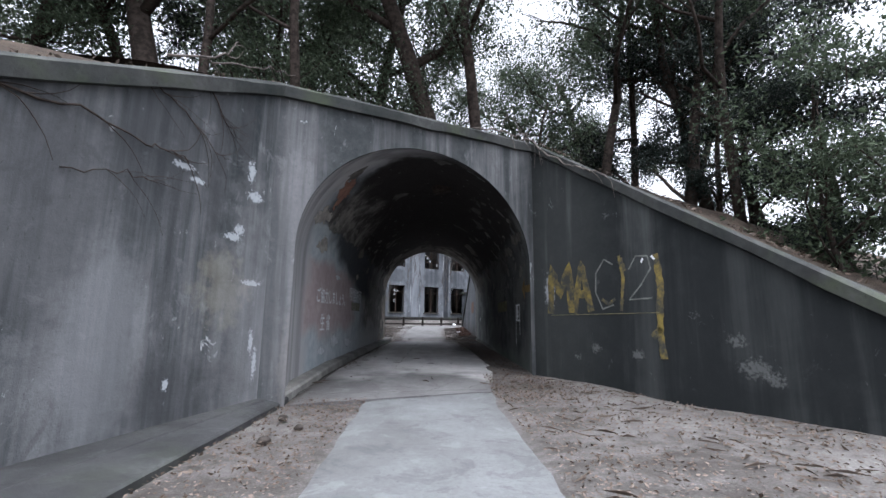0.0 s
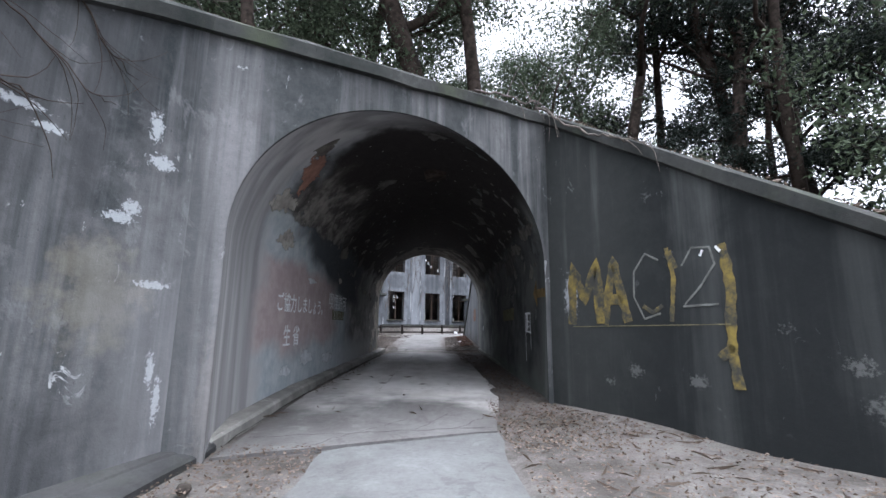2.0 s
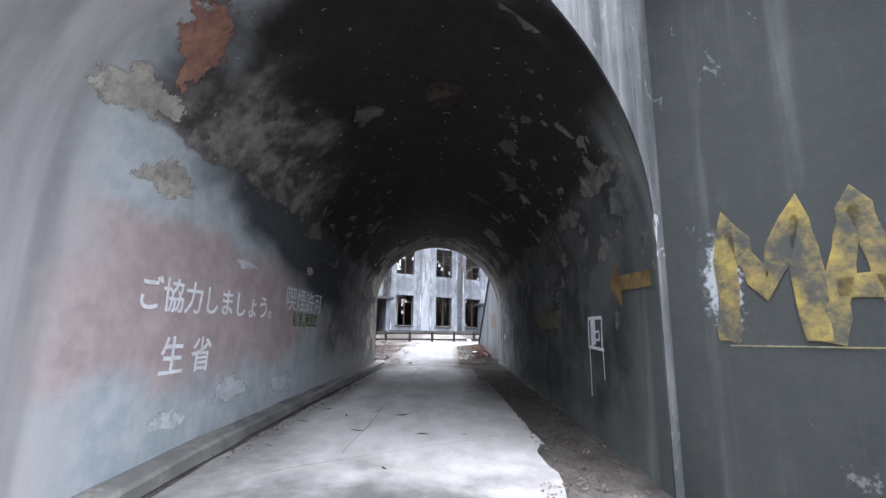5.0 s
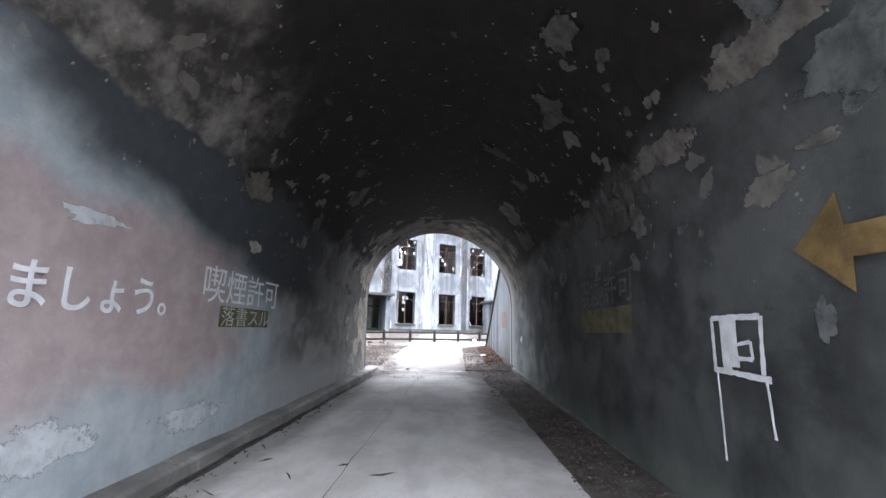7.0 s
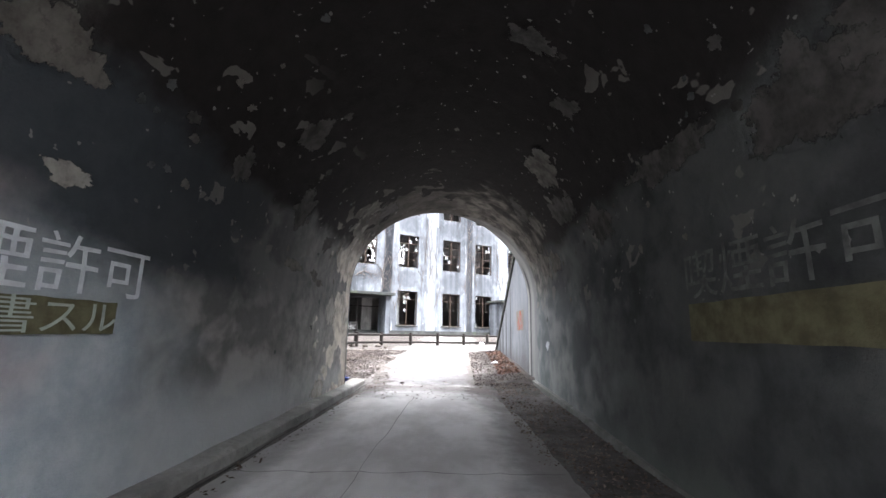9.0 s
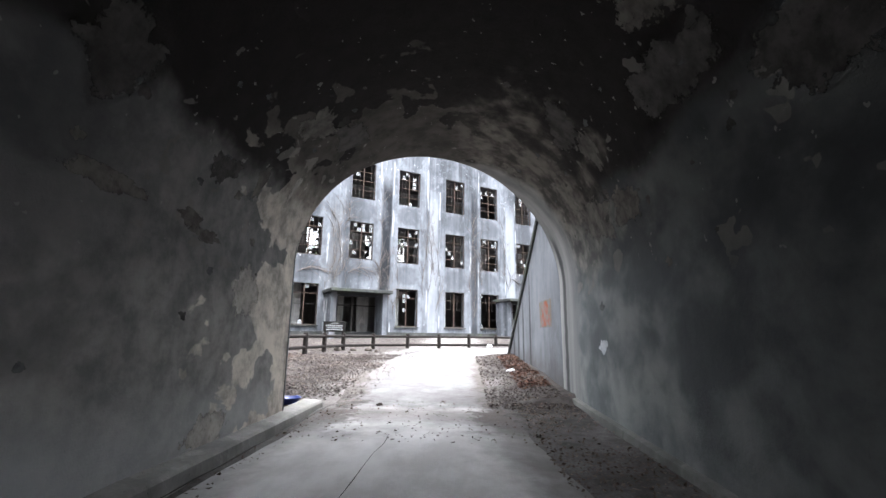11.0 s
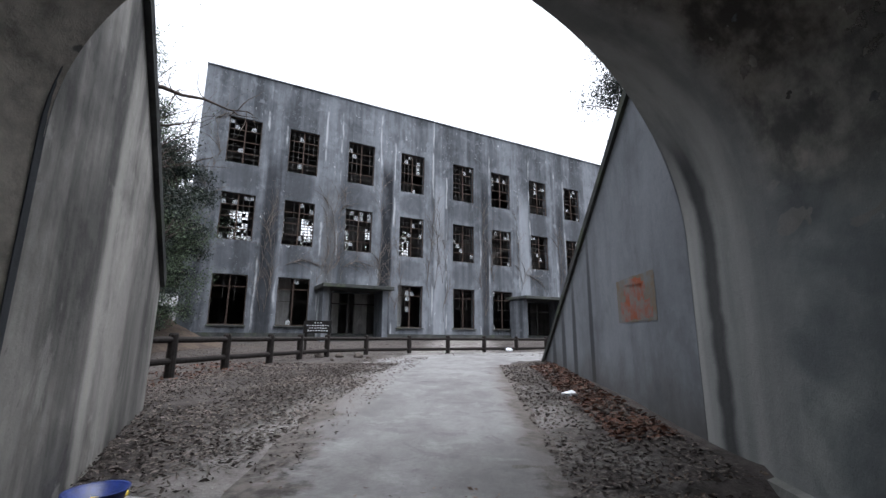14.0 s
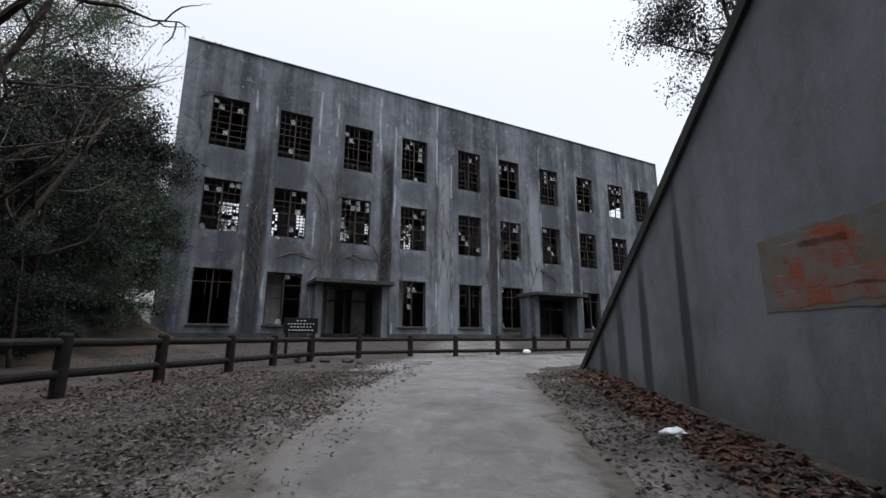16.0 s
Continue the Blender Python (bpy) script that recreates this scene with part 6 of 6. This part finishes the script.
def notice_board():
    m = Matrix.Translation((-5.72, 30.85, 0)) @ Matrix.Rotation(radians(24), 4, "Z")
    t = thing("notice_board", "small dark notice board on two posts with white writing", "sign", m)
    g = ground_z(-5.7, 30.8)
    for x in (-0.38, 0.38):
        part("post", add_box(bmesh.new(), (x, 0.05, (g + 1.68) / 2), (0.09, 0.07, 1.68 - g), bevel=0.008), LOG, t)
    b = part("board", add_box(bmesh.new(), (0, 0, 1.46), (0.95, 0.035, 0.44), bevel=0.006), SIGN, t)
    for z, w in ((1.60, 0.3), (1.51, 0.78), (1.42, 0.62), (1.33, 0.72)):
        n = int(w / 0.085)
        for k in range(n):
            part("mark", add_box(bmesh.new(), (-w / 2 + (k + 0.5) * w / n, -0.0205, z), (w / n * 0.5, 0.004, 0.026)), WHITE_PAINT, b)


notice_board()


# ---- creepers and roots on the walls ----
def creeper(name, pts, r, label, seed, shoots=6, mat=TWIG, away=Vector((0.02, 0, 0))):
    rnd = random.Random(seed)
    t = thing(name, label, "creeper")
    fine = []
    for a, b in zip(pts, pts[1:]):
        a, b = Vector(a), Vector(b)
        for k in range(6):
            p = a.lerp(b, k / 6)
            fine.append(p + away * (1 + rnd.random()) + Vector((0, rnd.gauss(0, 0.012), rnd.gauss(0, 0.018))))
    part("stem", add_tube(bmesh.new(), fine, [r * (1 - 0.75 * k / len(fine)) for k in range(len(fine))], 5), mat, t, smooth=True)
    for s in range(shoots):
        k = rnd.randrange(len(fine) - 2)
        p, d = fine[k].copy(), (fine[k + 1] - fine[k]).normalized()
        line = [p.copy()]
        tilt = rnd.choice((-1, 1)) * rnd.uniform(0.3, 0.8)
        side = d.cross(away.normalized()).normalized() * tilt
        for _ in range(7):
            d = (d + side * 0.25 + Vector((rnd.gauss(0, 0.05), rnd.gauss(0, 0.12), rnd.gauss(0, 0.12)))).normalized()
            d -= away.normalized() * d.dot(away.normalized())
            p = p + d * rnd.uniform(0.05, 0.12)
            line.append(p.copy())
        part("shoot", add_tube(bmesh.new(), line, [r * 0.45 * (1 - 0.8 * i / 8) for i in range(8)], 4), mat, t)
    return t


def lw(s, z):
    p = LEFT_CORNER + LW_DIR * s
    return (p.x, p.y, z)


LW_OUT = Vector((0.0285, -0.0095, 0)) * 0.5
creeper("bare_creeper", [lw(3.0, 2.55), lw(2.2, 2.62), lw(1.75, 2.55), lw(1.5, 2.6), lw(1.2, 2.55)], 0.012, "leafless dark creeper stem on the retaining wall", 1, 8, BARK, LW_OUT)
creeper("bare_creeper", [lw(1.9, 3.2), lw(1.4, 3.05), lw(1.0, 2.8), lw(0.7, 2.75)], 0.008, "thin leafless creeper on the retaining wall", 2, 9, BARK, LW_OUT)
creeper("bare_creeper", [lw(1.2, 3.55), lw(0.9, 3.2), lw(0.55, 3.0)], 0.008, "thin leafless creeper on the retaining wall", 3, 8, BARK, LW_OUT)
creeper("bare_creeper", [lw(2.4, 2.1), lw(1.9, 2.25), lw(1.5, 2.2)], 0.006, "thin leafless creeper on the retaining wall", 4, 6, BARK, LW_OUT)


def rw(s, z):
    p = RIGHT_CORNER + RW * s
    return (p.x, p.y, z)


creeper("dead_stick", [(-3.05, 3.6, 3.75), (-2.62, 3.98, 4.0), (-2.5, 4.05, 4.28)], 0.018, "broken dead stick lying on the coping", 7, 3, TWIG, Vector((0.01, 0, 0)))
creeper("dead_stick", [(-2.75, 3.95, 3.9), (-2.35, 4.4, 4.12), (-2.0, 4.75, 4.22)], 0.012, "thin dead stick lying on the coping", 8, 4, TWIG, Vector((0.01, 0, 0)))
creeper("root", [rw(-0.25, 4.5), rw(0.1, 4.42), rw(0.5, 4.0), rw(1.0, 3.62), rw(1.35, 3.45), rw(1.6, 3.3), rw(1.85, 3.22)], 0.022, "grey woody root trailing over the coping", 5, 5, TWIG, RW_OUT * 0.09)
creeper("root", [(0.6, 6.45, 4.32), (1.2, 6.85, 4.4), (1.7, 7.1, 4.45), rw(0.3, 4.2)], 0.02, "tangled dry root on the coping", 6, 9, TWIG, RW_OUT * 0.05)


# ---- cracks and joints in the path ----
CRACK = plain("dark_crack", (0.035, 0.032, 0.03), 0.95, 0.3, 20)


def crack(line, width, parent, seed):
    pts = [(x + noise.noise(Vector((x * 6, y * 6, seed))) * 0.05, y + noise.noise(Vector((x * 5, y * 5, seed + 4))) * 0.06) for x, y in line]
    bm = bmesh.new()
    rows = []
    for k, (x, y) in enumerate(pts):
        a, b = pts[max(0, k - 1)], pts[min(len(pts) - 1, k + 1)]
        d = Vector((b[0] - a[0], b[1] - a[1])).normalized()
        w = width * (0.35 + 0.65 * abs(noise.noise(Vector((x * 9, y * 9, seed + 9)))) * 2)
        z = ground_z(x, y) + 0.0235
        rows.append([bm.verts.new((x - d.y * t, y + d.x * t, z)) for t in (-w, w)])
    for a, b in zip(rows, rows[1:]):
        bm.faces.new((a[0], a[1], b[1], b[0]))
    part("crack", bm, CRACK, parent, "thin dark crack in the concrete")


def span(a, b, n=24):
    return [(a[0] + (b[0] - a[0]) * k / n, a[1] + (b[1] - a[1]) * k / n) for k in range(n + 1)]


floor_slab = bpy.data.objects["path_tunnel_floor"]
for i, (a, b, w) in enumerate((((-1.9, 5.6), (0.7, 6.1), 0.012), ((-1.2, 5.35), (-0.3, 6.4), 0.007), ((-0.2, 5.9), (0.2, 6.7), 0.006), ((0.3, 6.05), (0.9, 6.9), 0.007), ((-1.5, 7.6), (0.6, 9.0), 0.004),
                              ((-2.5, 23.75), (0.4, 23.6), 0.01), ((-3.0, 27.4), (0.6, 27.0), 0.01), ((-0.9, 8.2), (-0.85, 16.8), 0.004), ((-1.95, 12.6), (0.9, 12.8), 0.006))):
    crack(span(a, b), w, floor_slab, i * 3.0)
crack([(-2.0, 5.4 + k * 0.3) for k in range(45)], 0.016, floor_slab, 50.0)


# ---- bare creepers on the facade ----
def on_facade(sx, z):
    return tuple(HOUSE @ Vector((sx, 0.0, z)))


FACE_OUT = (HOUSE.to_3x3() @ Vector((0, -1, 0))) * 0.03
vine_rnd = random.Random(77)
VINES = []
for sx in (-2.6, 0.7, 1.3, 4.2, 4.9, 5.3, 8.1, 8.9, 9.3, 12.0, 12.7, 13.1, 16.3, 17.1, 20.0, 24.3, 28.2):
    z, line = vine_rnd.uniform(1.8, 6.0), []
    for k in range(6):
        line.append((sx + vine_rnd.gauss(0, 0.22), z))
        z += vine_rnd.uniform(0.8, 1.7)
    VINES.append((line, vine_rnd.uniform(0.02, 0.035)))
for i, (line, r) in enumerate((([(4.6, 5.0), (5.0, 7.0), (4.8, 9.0), (5.2, 11.0)], 0.035), ([(1.0, 2.5), (1.3, 5.0), (0.9, 7.5), (1.4, 10.0)], 0.03), ([(8.0, 5.0), (8.2, 8.0), (8.0, 11.0), (8.3, 14.0)], 0.03),
                               ([(12.3, 4.5), (12.6, 7.0), (12.2, 10.0), (12.8, 12.5)], 0.03), ([(16.6, 2.0), (16.8, 6.0), (16.5, 10.0), (16.9, 14.5)], 0.03), ([(20.2, 4.9), (20.6, 6.2), (22.6, 5.6)], 0.03),
                               ([(-2.6, 10.5), (-2.2, 12.0), (-2.6, 14.0), (-1.5, 15.5)], 0.03), ([(5.6, 5.6), (6.4, 6.0), (8.1, 5.7)], 0.025), ([(2.0, 5.4), (3.0, 5.8), (4.4, 5.5)], 0.025), ([(24.7, 3.0), (24.9, 7.0), (24.6, 11.0)], 0.03), *VINES)):
    c = creeper("facade_creeper", [on_facade(*p) for p in line], r * 0.4, "leafless creeper clinging to the concrete facade", 40 + i, 18, TWIG, FACE_OUT)
    for ch in c.children:
        if ch.name.startswith("shoot"):
            o = sum((Vector(v.co) for v in ch.data.vertices), Vector()) / len(ch.data.vertices)
            base = Vector(ch.data.vertices[0].co)
            for v in ch.data.vertices:
                v.co = base + (v.co - base) * 2.6
